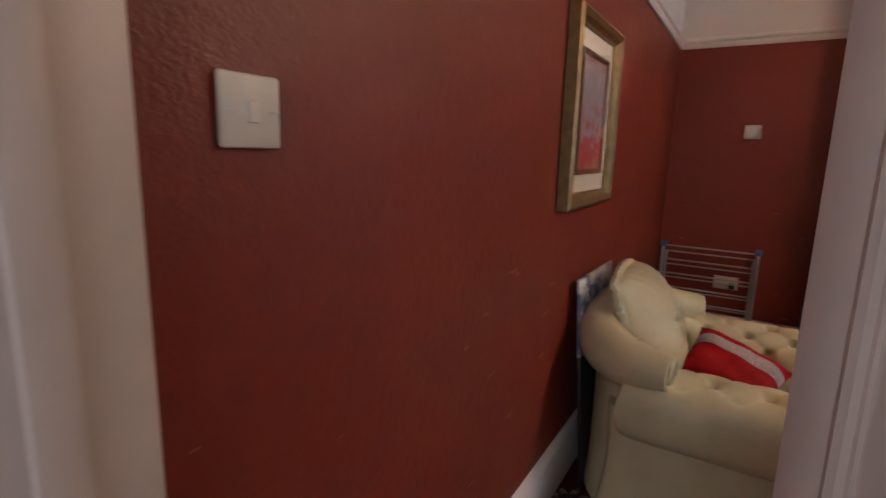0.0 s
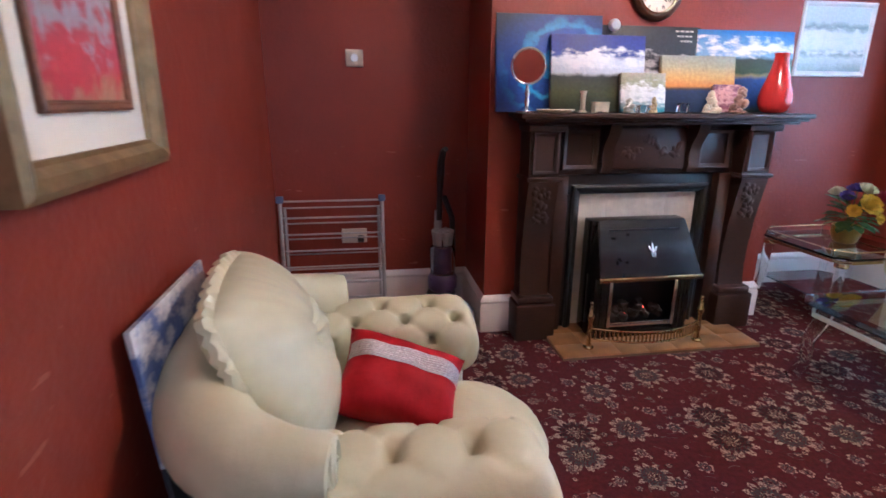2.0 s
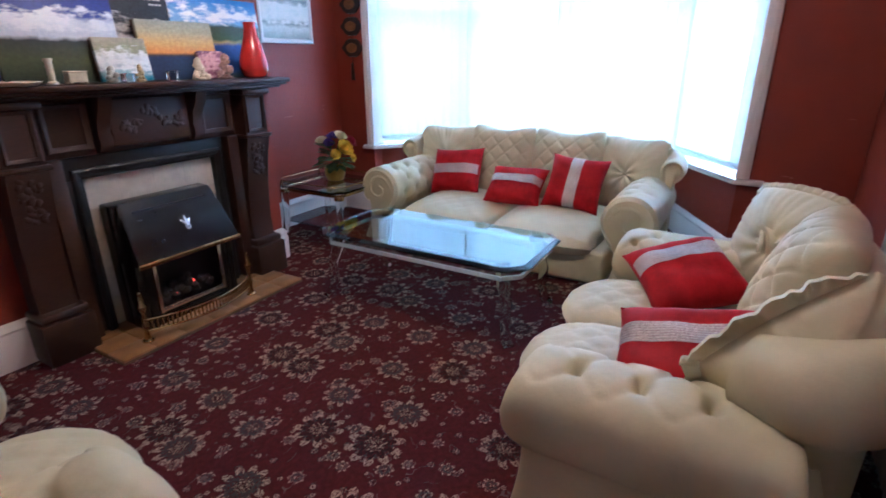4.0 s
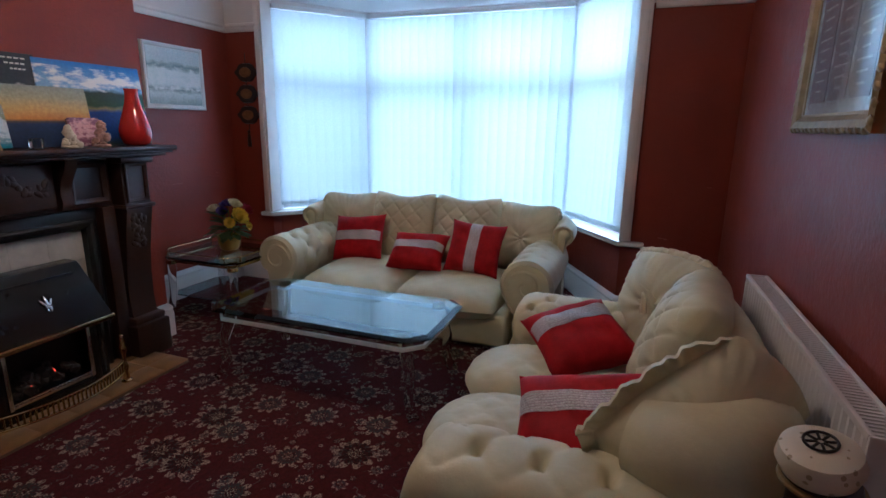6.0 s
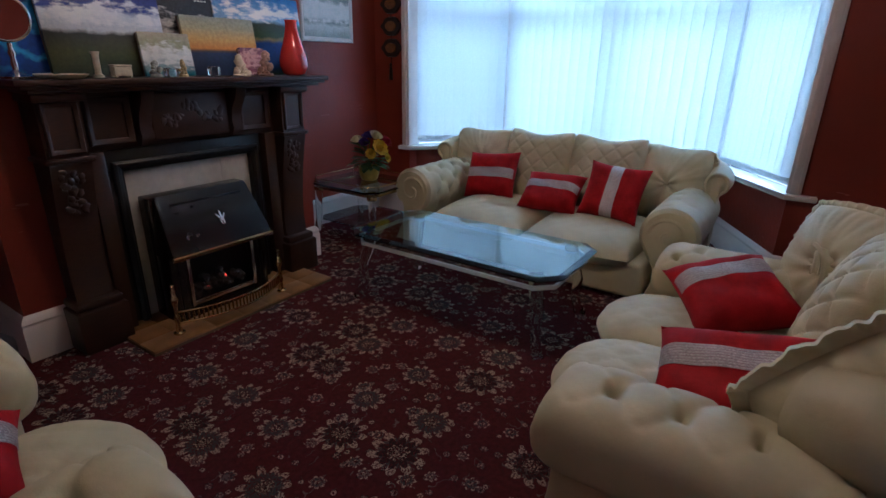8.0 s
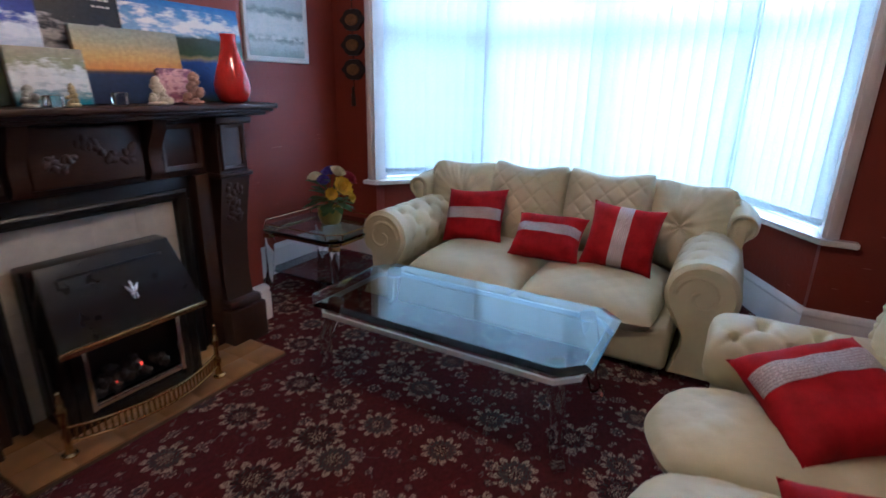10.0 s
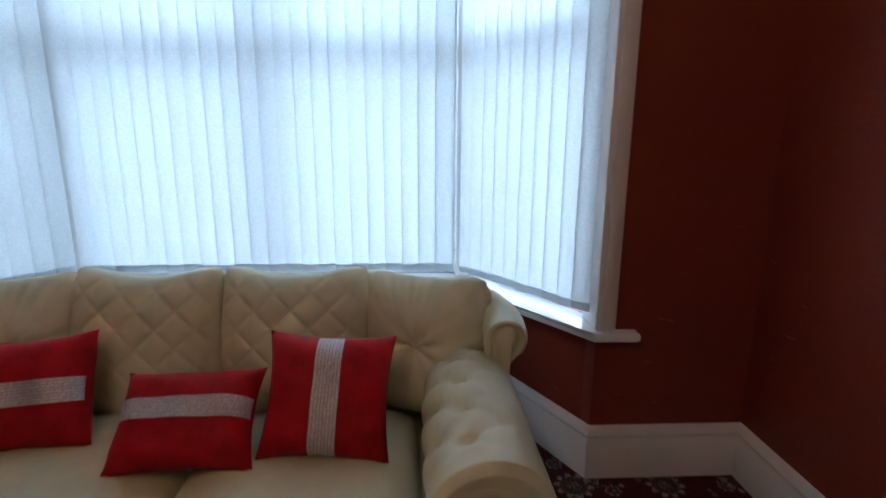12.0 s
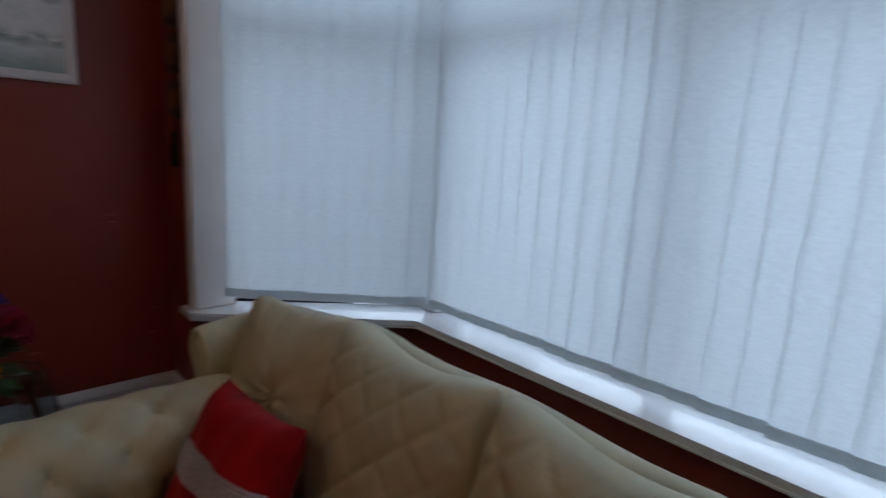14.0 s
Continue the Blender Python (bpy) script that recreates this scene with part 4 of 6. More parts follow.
def fireplace():
    ob = thing("fire_surround", "dark carved mahogany fire surround with deep shelf", "fireplace", pose(CX, Y_B, 0))
    sh = box(-0.71, -0.23, 1.128, 0.78, 0, 1.15, 0.006)
    board = part("shelf", sh, MAHOGANY, ob)
    part("shelf_moulding", box(-0.69, -0.215, 1.113, 0.765, -0.002, 1.1275, 0.006), MAHOGANY, board)
    part("shelf_moulding", box(-0.665, -0.195, 1.098, 0.735, -0.003, 1.1125, 0.006), MAHOGANY, board)
    for s in (-1, 1):
        cp = [(0.0, 0.20), (-0.115, 0.20), (-0.100, 0.26), (-0.092, 0.34), (-0.096, 0.46), (-0.112, 0.60), (-0.138, 0.74), (-0.158, 0.83), (-0.150, 0.86), (-0.150, 1.097), (0.0, 1.097)]
        cb = bmesh.new()
        lo, hi = ([cb.verts.new((s * 0.565 + d, y, z)) for y, z in cp] for d in (-0.075, 0.075))
        for k in range(len(cp)):
            q = (k + 1) % len(cp)
            cb.faces.new((lo[k], hi[k], hi[q], lo[q]))
        cb.faces.new(lo), cb.faces.new(hi[::-1])
        c = part("column", cb, MAHOGANY, ob, angle=30)
        part("plinth", box(s * 0.565 - 0.105, -0.16, 0, s * 0.565 + 0.105, 0, 0.195, 0.01), MAHOGANY, ob)
        part("foot_moulding", box(s * 0.565 - 0.095, -0.145, 0.196, s * 0.565 + 0.095, 0, 0.235, 0.012), MAHOGANY, c)
        part("capital", box(s * 0.565 - 0.09, -0.178, 1.065, s * 0.565 + 0.10, 0, 1.097, 0.01), MAHOGANY, c)
        f = picture_frame(0.13, 0.20, 0.018, 0.016)
        bmesh.ops.translate(f, verts=f.verts, vec=(s * 0.565, -0.149, 0.965))
        part("panel_moulding", f, MAHOGANY, c)
        part("ledge", box(s * 0.565 - 0.09, -0.172, 0.832, s * 0.565 + 0.09, 0, 0.853, 0.007), MAHOGANY, c)
        # a carved drop of leaves and buds
        rng = random.Random(7)
        drop = bmesh.new()
        for k in range(26):
            z = 0.80 - 0.007 * k
            r = rng.uniform(0.010, 0.019)
            b = bmesh.new()
            bmesh.ops.create_icosphere(b, subdivisions=1, radius=r)
            merge(drop, b, pose(s * 0.565 + rng.uniform(-0.05, 0.05) * (1 - 0.5 * k / 26), -0.150 + 0.0013 * k, z, 0, rng.uniform(0, 180), 0) @ Matrix.Diagonal((1, 0.7, 1.5, 1)))
        tagged(part("carved_drop", drop, MAHOGANY, c), kind="stuff")
        part("jamb", box(s * 0.445 - 0.035, -0.09, 0.0, s * 0.445 + 0.035, 0, 0.85, 0.006), MAHOGANY, ob)
    part("frieze_board", box(-0.479, -0.075, 0.852, 0.479, 0, 1.097, 0.004), MAHOGANY, ob)
    for x0, x1 in ((-0.455, -0.27), (0.27, 0.455)):
        f = picture_frame(x1 - x0, 0.20, 0.025, 0.022)
        bmesh.ops.translate(f, verts=f.verts, vec=((x0 + x1) / 2, -0.074, 0.975))
        part("panel_moulding", f, MAHOGANY, ob)
    part("centre_panel", box(-0.195, -0.105, 0.875, 0.195, -0.07, 1.085, 0.012), MAHOGANY, ob)
    rng = random.Random(11)
    carve = bmesh.new()
    for k in range(40):
        a = rng.uniform(-0.15, 0.15)
        b = bmesh.new()
        bmesh.ops.create_icosphere(b, subdivisions=1, radius=rng.uniform(0.008, 0.017))
        merge(carve, b, pose(a, -0.106, 0.99 + 0.035 * math.cos(a * 30) + rng.uniform(-0.02, 0.02), 0, rng.uniform(0, 180), 0) @ Matrix.Diagonal((1.6, 0.6, 1, 1)))
    tagged(part("carving", carve, MAHOGANY, ob), kind="stuff")
    for x in (-0.23, 0.23):
        pr = [(-0.07, 0.86), (-0.11, 0.865), (-0.125, 0.90), (-0.115, 0.94), (-0.13, 1.0), (-0.165, 1.05), (-0.18, 1.097), (-0.07, 1.097)]
        b = bmesh.new()
        l, r = ([b.verts.new((x + d, y, z)) for y, z in pr] for d in (-0.028, 0.028))
        for j in range(len(pr)):
            k = (j + 1) % len(pr)
            b.faces.new((l[j], r[j], r[k], l[k]))
        b.faces.new(l), b.faces.new(r[::-1])
        part("bracket", b, MAHOGANY, ob)
    return ob


fireplace()


def fire_insert():
    ob = thing("fire_insert", "black cast-iron frame round cream stone panel", "fireplace", pose(CX, Y_B, 0))
    for x0, x1, z0, z1 in ((-0.408, -0.335, 0.0, 0.745), (0.335, 0.408, 0.0, 0.745), (-0.408, 0.408, 0.747, 0.848)):
        b = box(x0, -0.045, z0, x1, -0.004, z1, 0.008)
        part("frame", b, CASTIRON, ob)
    f = picture_frame(0.75, 1.53, 0.04, 0.03)
    bmesh.ops.translate(f, verts=f.verts, vec=(0, -0.044, 0.03))
    bmesh.ops.bisect_plane(f, geom=f.verts[:] + f.edges[:] + f.faces[:], plane_co=(0, 0, 0.022), plane_no=(0, 0, -1), clear_outer=True)
    part("moulded_rim", f, CASTIRON, ob, smooth=False)
    for i in range(4):
        for j in range(5):
            if 0 < i < 3 and j < 4:
                continue
            part("tile", box(-0.334 + i * 0.167, -0.024, 0.02 + j * 0.145, -0.334 + i * 0.167 + 0.1664, -0.012, 0.02 + j * 0.145 + 0.1444, 0.0008, 1), STONE, ob)
    part("backing", box(-0.334, -0.0145, 0.02, 0.334, -0.004, 0.745), PALEGROUT, ob)
    return ob


fire_insert()


def gas_fire():
    ob = thing("gas_fire", "black gas fire with sloping hood and brass trim", "heater", pose(CX - 0.03, Y_B, 0.022) @ Matrix.Diagonal((0.86, 1.27, 1.03, 1)))
    case = box(-0.30, -0.10, 0, 0.30, -0.026, 0.585, 0.01)
    part("casing", case, BLACK, ob)
    for s in (-1, 1):
        part("cheek", box(s * 0.285 - 0.022, -0.185, 0, s * 0.285 + 0.022, -0.10, 0.33, 0.008), BLACK, ob)
        part("trim_post", box(s * 0.205 - 0.010, -0.19, 0.06, s * 0.205 + 0.010, -0.175, 0.32, 0.003), CHROME, ob)
        part("side_panel", box(s * 0.238 - 0.024, -0.184, 0.03, s * 0.238 + 0.024, -0.165, 0.325, 0.003), BLACK, ob)
    # hood: a wedge that leans out towards the room
    prof = [(-0.10, 0.585), (-0.118, 0.590), (-0.128, 0.575), (-0.232, 0.345), (-0.232, 0.325), (-0.10, 0.325)]
    b = bmesh.new()
    l, r = ([b.verts.new((x, y, z)) for y, z in prof] for x in (-0.315, 0.315))
    for v in l[:3]:
        v.co.x = -0.275
    for v in r[:3]:
        v.co.x = 0.275
    for j in range(len(prof)):
        k = (j + 1) % len(prof)
        b.faces.new((l[j], r[j], r[k], l[k]))
    b.faces.new(l), b.faces.new(r[::-1])
    bmesh.ops.bevel(b, geom=b.edges[:], offset=0.004, segments=2, affect="EDGES")
    hood = part("hood", b, BLACK, ob)
    part("vent_slot", box(-0.22, -0.122, 0.538, 0.22, -0.1425, 0.552, 0.002), CASTIRON, hood)
    part("brass_strip", box(-0.318, -0.240, 0.322, 0.318, -0.229, 0.346, 0.003), BRASS, hood, "polished brass strip")
    lily = bmesh.new()
    for a, sx, sz, dx, dz in ((0, 0.008, 0.03, 0, 0.008), (35, 0.007, 0.022, 0.016, 0.004), (-35, 0.007, 0.022, -0.016, 0.004), (90, 0.005, 0.018, 0, -0.014), (20, 0.005, 0.012, 0.008, -0.026), (-20, 0.005, 0.012, -0.008, -0.026)):
        q = bmesh.new()
        bmesh.ops.create_icosphere(q, subdivisions=2, radius=1)
        merge(lily, q, pose(dx, 0, dz, 0, a, 0) @ Matrix.Diagonal((sx, 0.004, sz, 1)))
    bmesh.ops.transform(lily, matrix=pose(0.03, -0.186, 0.458, -24, 0, 0), verts=lily.verts)
    part("lily_badge", lily, CHROME, hood, "silver lily badge")
    part("fire_back", box(-0.262, -0.125, 0.02, 0.262, -0.102, 0.324), CASTIRON, ob)
    coals = bmesh.new()
    rng = random.Random(5)
    for k in range(34):
        q = bmesh.new()
        bmesh.ops.create_icosphere(q, subdivisions=1, radius=rng.uniform(0.016, 0.03))
        for v in q.verts:
            v.co *= rng.uniform(0.75, 1.2)
        x = rng.uniform(-0.16, 0.16)
        merge(coals, q, Matrix.Translation((x, -0.15 + rng.uniform(-0.02, 0.02), 0.10 + rng.uniform(0, 0.10) * (1 - abs(x) / 0.25))))
    tagged(part("coal_bed", coals, COAL, ob, "imitation coals", angle=20), kind="stuff")
    glow = bmesh.new()
    for x, z in ((0.015, 0.155), (-0.10, 0.12)):
        q = bmesh.new()
        bmesh.ops.create_icosphere(q, subdivisions=2, radius=0.010)
        merge(glow, q, Matrix.Translation((x, -0.172, z)))
    part("ember", glow, EMBER, ob, "small glowing red ember")
    part("grate", box(-0.195, -0.185, 0.06, 0.195, -0.172, 0.085, 0.004), CHROME, ob)
    part("basin", box(-0.26, -0.18, 0.0, 0.26, -0.10, 0.055, 0.004), BLACK, ob)
    return ob


EMBER = Nodes("glowing_ember").set((0.3, 0.02, 0.01), 0.6, Emission_Color=(1.0, 0.06, 0.02, 1), Emission_Strength=1.2)
gas_fire()


def fender():
    ob = thing("fire_fender", "small polished brass fender with turned posts", "fender", pose(CX - 0.045, Y_B - 0.315, 0.022))
    for s in (-1, 1):
        p = lathe([(0.0, 0), (0.026, 0.0), (0.026, 0.006), (0.016, 0.012), (0.011, 0.05), (0.016, 0.075), (0.010, 0.095), (0.009, 0.14), (0.016, 0.16), (0.018, 0.175), (0.010, 0.19), (0.012, 0.21), (0.007, 0.225), (0.009, 0.24), (0.0, 0.25)], 16)
        bmesh.ops.translate(p, verts=p.verts, vec=(s * 0.295, 0, 0))
        part("post", p, BRASS, ob)
    n = 17

    def arc(u, z, dy=0.0):
        a = 2 * u - 1
        return (0.288 * a, -0.085 * (1 - a * a) + dy, z)
    for z in (0.050, 0.105):
        part("rail", tube([arc(k / n, z) for k in range(n + 1)], 0.0055, 8), BRASS, ob)
    for k in range(1, 30):
        x, y, z = arc(k / 30, 0.053)
        part("spindle", tube([(x, y, z), (x, y, z + 0.049)], [0.0045, 0.0045], 6), BRASS, ob)
    return ob


fender()

hearth = setting("hearth", prism([(0.808, 2.985), (1.865, 2.985), (1.865, Y_B), (0.808, Y_B)], 0, 0.012), GROUT, "low hearth of buff glazed tiles", "hearth")
tile_mesh = mesh_of("tile", box(-0.0745, -0.0645, 0, 0.0745, 0.0645, 0.012, 0.003, 2), HEARTH)
for i in range(7):
    for j in range(3):
        t = new("tile", tile_mesh)
        t.parent, t.location = hearth, (0.885 + i * 0.1505, 3.051 + j * 0.1305, 0.010)

# ---- pictures ----


def picture_paint(name, w, h, bands, cloud=None, speckle=0.25, wobble=0.05, swirl=None):
    """A painted view: bands of colour from bottom to top, with ragged edges and clouds."""
    n = Nodes(name)
    at = n.node("ShaderNodeMapping", i_Vector=n.coord, i_Scale=(1 / w, 1.0, 1 / h))
    xyz = n.tree.nodes.new("ShaderNodeSeparateXYZ")
    n.put(xyz.inputs[0], at)
    ragged = n.noise(6, 5, vector=at)
    height = n.math("ADD", xyz.outputs[2], n.math("MULTIPLY", n.math("SUBTRACT", ragged, 0.5), wobble * 2))
    col = n.ramp(height, *bands)
    if cloud:
        lo, hi, tone = cloud
        puff = n.node("ShaderNodeMapping", i_Vector=at, i_Scale=(5.0, 1.0, 9.0))
        c = n.noise(1.0, 6, vector=puff, rough=0.6)
        mid = n.math("SUBTRACT", 1.0, n.math("MULTIPLY", n.math("ABSOLUTE", n.math("SUBTRACT", xyz.outputs[2], (lo + hi) / 2)), 2.0 / (hi - lo)))
        fac = n.node("ShaderNodeMapRange", i_Value=n.math("ADD", c, n.math("MULTIPLY", mid, 0.18)), i_1=0.54, i_2=0.66)
        fac = n.math("MULTIPLY", fac, n.math("GREATER_THAN", mid, 0.0))
        col = n.mix(fac, col, tone)
    if swirl:
        cx, cz, a, b = swirl
        dx, dz = n.math("SUBTRACT", xyz.outputs[0], cx), n.math("SUBTRACT", xyz.outputs[2], cz)
        r = n.math("SQRT", n.math("ADD", n.math("POWER", dx, 2.0), n.math("POWER", dz, 2.0)))
        ang = n.math("ARCTAN2", dz, dx)
        wave = n.math("SINE", n.math("ADD", n.math("ADD", n.math("MULTIPLY", r, 26.0), n.math("MULTIPLY", ang, 2.0)), n.math("MULTIPLY", ragged, 9.0)))
        fac = n.math("MULTIPLY", n.node("ShaderNodeMapRange", i_Value=wave, i_1=0.0, i_2=1.0), n.node("ShaderNodeMapRange", i_Value=r, i_1=0.62, i_2=0.30))
        col = n.mix(fac, n.mix(n.node("ShaderNodeMapRange", i_Value=r, i_1=0.75, i_2=0.35), col, a), b)
    col = n.mix(speckle, col, n.ramp(n.noise(70, 4), (0.3, (0.1, 0.1, 0.1)), (0.7, (0.8, 0.8, 0.8))), "OVERLAY")
    n.bump(n.noise(240, 2), 0.1, 0.002)
    return n.set(col, 0.5)


def canvas(x0, x1, z1, y, lean, mat, label, z0=1.152):
    """A stretched canvas that stands on the shelf and leans back."""
    w, h = x1 - x0, z1 - z0
    ob = thing("canvas_picture", label, "picture", pose(x0, y, z0, -lean, 0, 0), group="canvases on the mantelpiece")
    part("canvas", box(0, -0.018, 0, w, 0, h, 0.003), mat, ob)
    for a, b in ((0.003, 0.02), (w - 0.02, w - 0.003)):
        part("stretcher_bar", box(a, 0.001, 0.003, b, 0.014, h - 0.003), WALNUT, ob)
    return ob


BLUE_SWIRL = picture_paint("swirl_painting", 0.52, 0.44, ((0.0, (0.02, 0.03, 0.12)), (0.6, (0.03, 0.05, 0.16)), (1.0, (0.045, 0.05, 0.08))), swirl=(0.62, 0.42, (0.01, 0.07, 0.40), (0.10, 0.45, 0.85)), wobble=0.1)
SNOWPEAK = picture_paint("mountain_painting", 0.47, 0.36, ((0.0, (0.03, 0.04, 0.03)), (0.25, (0.07, 0.085, 0.03)), (0.46, (0.03, 0.035, 0.04)), (0.5, (0.55, 0.60, 0.70)), (0.66, (0.60, 0.66, 0.76)), (0.72, (0.035, 0.06, 0.33)), (1.0, (0.03, 0.04, 0.25))), cloud=(0.5, 0.85, (0.75, 0.78, 0.85)))
DARKSCRIPT = picture_paint("dark_painting", 0.52, 0.40, ((0.0, (0.10, 0.10, 0.11)), (0.5, (0.03, 0.03, 0.04)), (1.0, (0.025, 0.028, 0.035))), cloud=(0.1, 0.75, (0.5, 0.47, 0.47)), wobble=0.15, speckle=0.4)
LAKE = picture_paint("lake_painting", 0.57, 0.39, ((0.0, (0.05, 0.07, 0.02)), (0.12, (0.02, 0.05, 0.22)), (0.42, (0.02, 0.07, 0.33)), (0.47, (0.30, 0.24, 0.10)), (0.50, (0.04, 0.08, 0.03)), (0.66, (0.04, 0.06, 0.05)), (0.70, (0.25, 0.45, 0.72)), (1.0, (0.04, 0.20, 0.62))), cloud=(0.66, 0.95, (0.85, 0.86, 0.9)))
SUNSET = picture_paint("sunset_painting", 0.39, 0.27, ((0.0, (0.015, 0.025, 0.07)), (0.38, (0.02, 0.04, 0.12)), (0.42, (0.10, 0.06, 0.05)), (0.46, (0.65, 0.28, 0.05)), (0.62, (0.62, 0.42, 0.13)), (0.8, (0.42, 0.40, 0.25)), (1.0, (0.30, 0.34, 0.33))), wobble=0.02)
WAVES = picture_paint("wave_painting", 0.24, 0.19, ((0.0, (0.02, 0.22, 0.33)), (0.3, (0.45, 0.52, 0.56)), (0.5, (0.62, 0.66, 0.70)), (0.7, (0.30, 0.32, 0.20)), (1.0, (0.36, 0.33, 0.26))), cloud=(0.1, 0.8, (0.75, 0.78, 0.8)), wobble=0.25)
PINKS = picture_paint("blossom_painting", 0.16, 0.16, ((0.0, (0.20, 0.06, 0.10)), (0.5, (0.35, 0.13, 0.20)), (1.0, (0.10, 0.06, 0.15))), cloud=(0.0, 1.0, (0.66, 0.40, 0.42)), wobble=0.3)
STADIUM = picture_paint("grey_city_print", 0.44, 0.36, ((0.0, (0.30, 0.38, 0.38)), (0.2, (0.62, 0.68, 0.68)), (0.28, (0.26, 0.33, 0.33)), (0.36, (0.66, 0.72, 0.72)), (0.62, (0.70, 0.75, 0.75)), (0.70, (0.22, 0.29, 0.31)), (0.78, (0.55, 0.62, 0.64)), (1.0, (0.58, 0.64, 0.68))), cloud=(0.25, 0.72, (0.76, 0.79, 0.79)), wobble=0.09, speckle=0.25)
ABSTRACT = picture_paint("abstract_red_print", 0.26, 0.42, ((0.0, (0.40, 0.22, 0.14)), (0.08, (0.42, 0.03, 0.05)), (0.45, (0.36, 0.05, 0.08)), (0.6, (0.42, 0.30, 0.33)), (0.8, (0.48, 0.42, 0.44)), (1.0, (0.36, 0.05, 0.08))), cloud=(0.1, 1.0, (0.34, 0.32, 0.38)), wobble=0.3)
BOARDART = picture_paint("blue_figure_print", 0.5, 0.6, ((0.0, (0.55, 0.52, 0.46)), (0.5, (0.62, 0.62, 0.62)), (1.0, (0.60, 0.60, 0.62))), cloud=(0.80, 1.42, (0.10, 0.15, 0.36)), wobble=0.2)
SCRIPTURE = picture_paint("arched_text_print", 0.5, 0.5, ((0.0, (0.40, 0.42, 0.42)), (0.15, (0.10, 0.12, 0.17)), (0.3, (0.36, 0.38, 0.40)), (0.45, (0.12, 0.14, 0.20)), (0.6, (0.36, 0.38, 0.40)), (0.75, (0.08, 0.10, 0.28)), (0.9, (0.30, 0.33, 0.36)), (1.0, (0.45, 0.46, 0.46))), wobble=0.06, speckle=0.6)

canvas(1.045, 1.56, 1.555, 3.366, 4, DARKSCRIPT, "dark canvas with small pale script, leaning on the wall")
canvas(0.525, 1.045, 1.595, 3.348, 6, BLUE_SWIRL, "blue swirling wave canvas on the mantelpiece")
canvas(1.545, 2.085, 1.548, 3.343, 7, LAKE, "canvas of a lake under blue sky")
canvas(0.78, 1.25, 1.505, 3.306, 7, SNOWPEAK, "canvas of a snowy mountain over green hills")
canvas(1.335, 1.73, 1.42, 3.296, 8, SUNSET, "canvas of an orange sunset over dark water")
canvas(1.115, 1.345, 1.335, 3.268, 9, WAVES, "small canvas of breaking white waves")
canvas(1.60, 1.745, 1.285, 3.262, 9, PINKS, "small pink blossom picture")
script = tagged(new("pale_script"), "short lines of pale script on the dark canvas", "lettering")
for k, (dx, w) in enumerate(((0, 0.10), (0.01, 0.085), (0.03, 0.065))):
    for j in range(4):
        part("script_stroke", box(1.40 + dx + j * w / 4, 3.329, 1.525 - k * 0.022, 1.40 + dx + (j + 0.75) * w / 4, 3.331, 1.532 - k * 0.022, 0.0008), MATBOARD, script)


def framed_picture(name, at, w, h, rail, depth, frame_mat, art, label, mat_w=0.0, glazed=True, inner=None):
    """A framed picture; face towards -y, centred at its pose."""
    ob = thing(name, label, "picture", at)
    part("frame", picture_frame(w, h, rail, depth), frame_mat, ob, smooth=False)
    part("backing", box(-w / 2 + 0.004, -0.006, -h / 2 + 0.004, w / 2 - 0.004, -0.002, h / 2 - 0.004), BACKING, ob)
    iw, ih = w - 2 * rail, h - 2 * rail
    if mat_w:
        part("mount", box(-iw / 2, -0.012, -ih / 2, iw / 2, -0.007, ih / 2), MATBOARD, ob, "cream mount board")
        iw, ih = iw - 2 * mat_w, ih - 2 * mat_w
        if inner:
            f = picture_frame(iw + 0.03, ih + 0.03, 0.018, 0.012)
            bmesh.ops.translate(f, verts=f.verts, vec=(0, -0.0125, 0))
            part("inner_slip", f, inner, ob, smooth=False)
    b = box(0, -0.015, 0, iw, -0.0125, ih)
    p = part("print", b, art, ob)
    p.location = (-iw / 2, 0, -ih / 2)
    if glazed:
        g = part("glazing", box(-w / 2 + rail * 0.9, -depth * 0.5, -h / 2 + rail * 0.9, w / 2 - rail * 0.9, -depth * 0.5 + 0.002, h / 2 - rail * 0.9), GLAZING, ob, smooth=False)
        g.visible_shadow = False
    return ob


framed_picture("framed_picture", pose(west(1.825) + 0.003, 1.825, 1.385, 0, 0, 90 + 1.1), 0.53, 0.62, 0.05, 0.045, GOLD, ABSTRACT, "gilt framed pink and red abstract print with cream mount", 0.075, True, WALNUT)
framed_picture("framed_picture", pose(2.795, Y_N - 0.003, 1.575), 0.51, 0.43, 0.032, 0.025, WHITEFR, STADIUM, "white framed grey print of a courtyard city")
sp = framed_picture("framed_picture", pose(1.70, Y_S + 0.003, 1.56, 0, 0, 180), 0.66, 0.58, 0.055, 0.04, GOLD, SCRIPTURE, "ornate gilt framed print of arched texts")
ARCHBLUE = plain("printed_blue_arch", (0.05, 0.07, 0.26), 0.6, vary=0.3, scale=60)
PALEINK = plain("printed_pale_text", (0.34, 0.34, 0.36), 0.6, vary=0.4, scale=160)
TEXTPANEL = plain("printed_grey_panel", (0.13, 0.13, 0.16), 0.6, vary=0.3, scale=70)
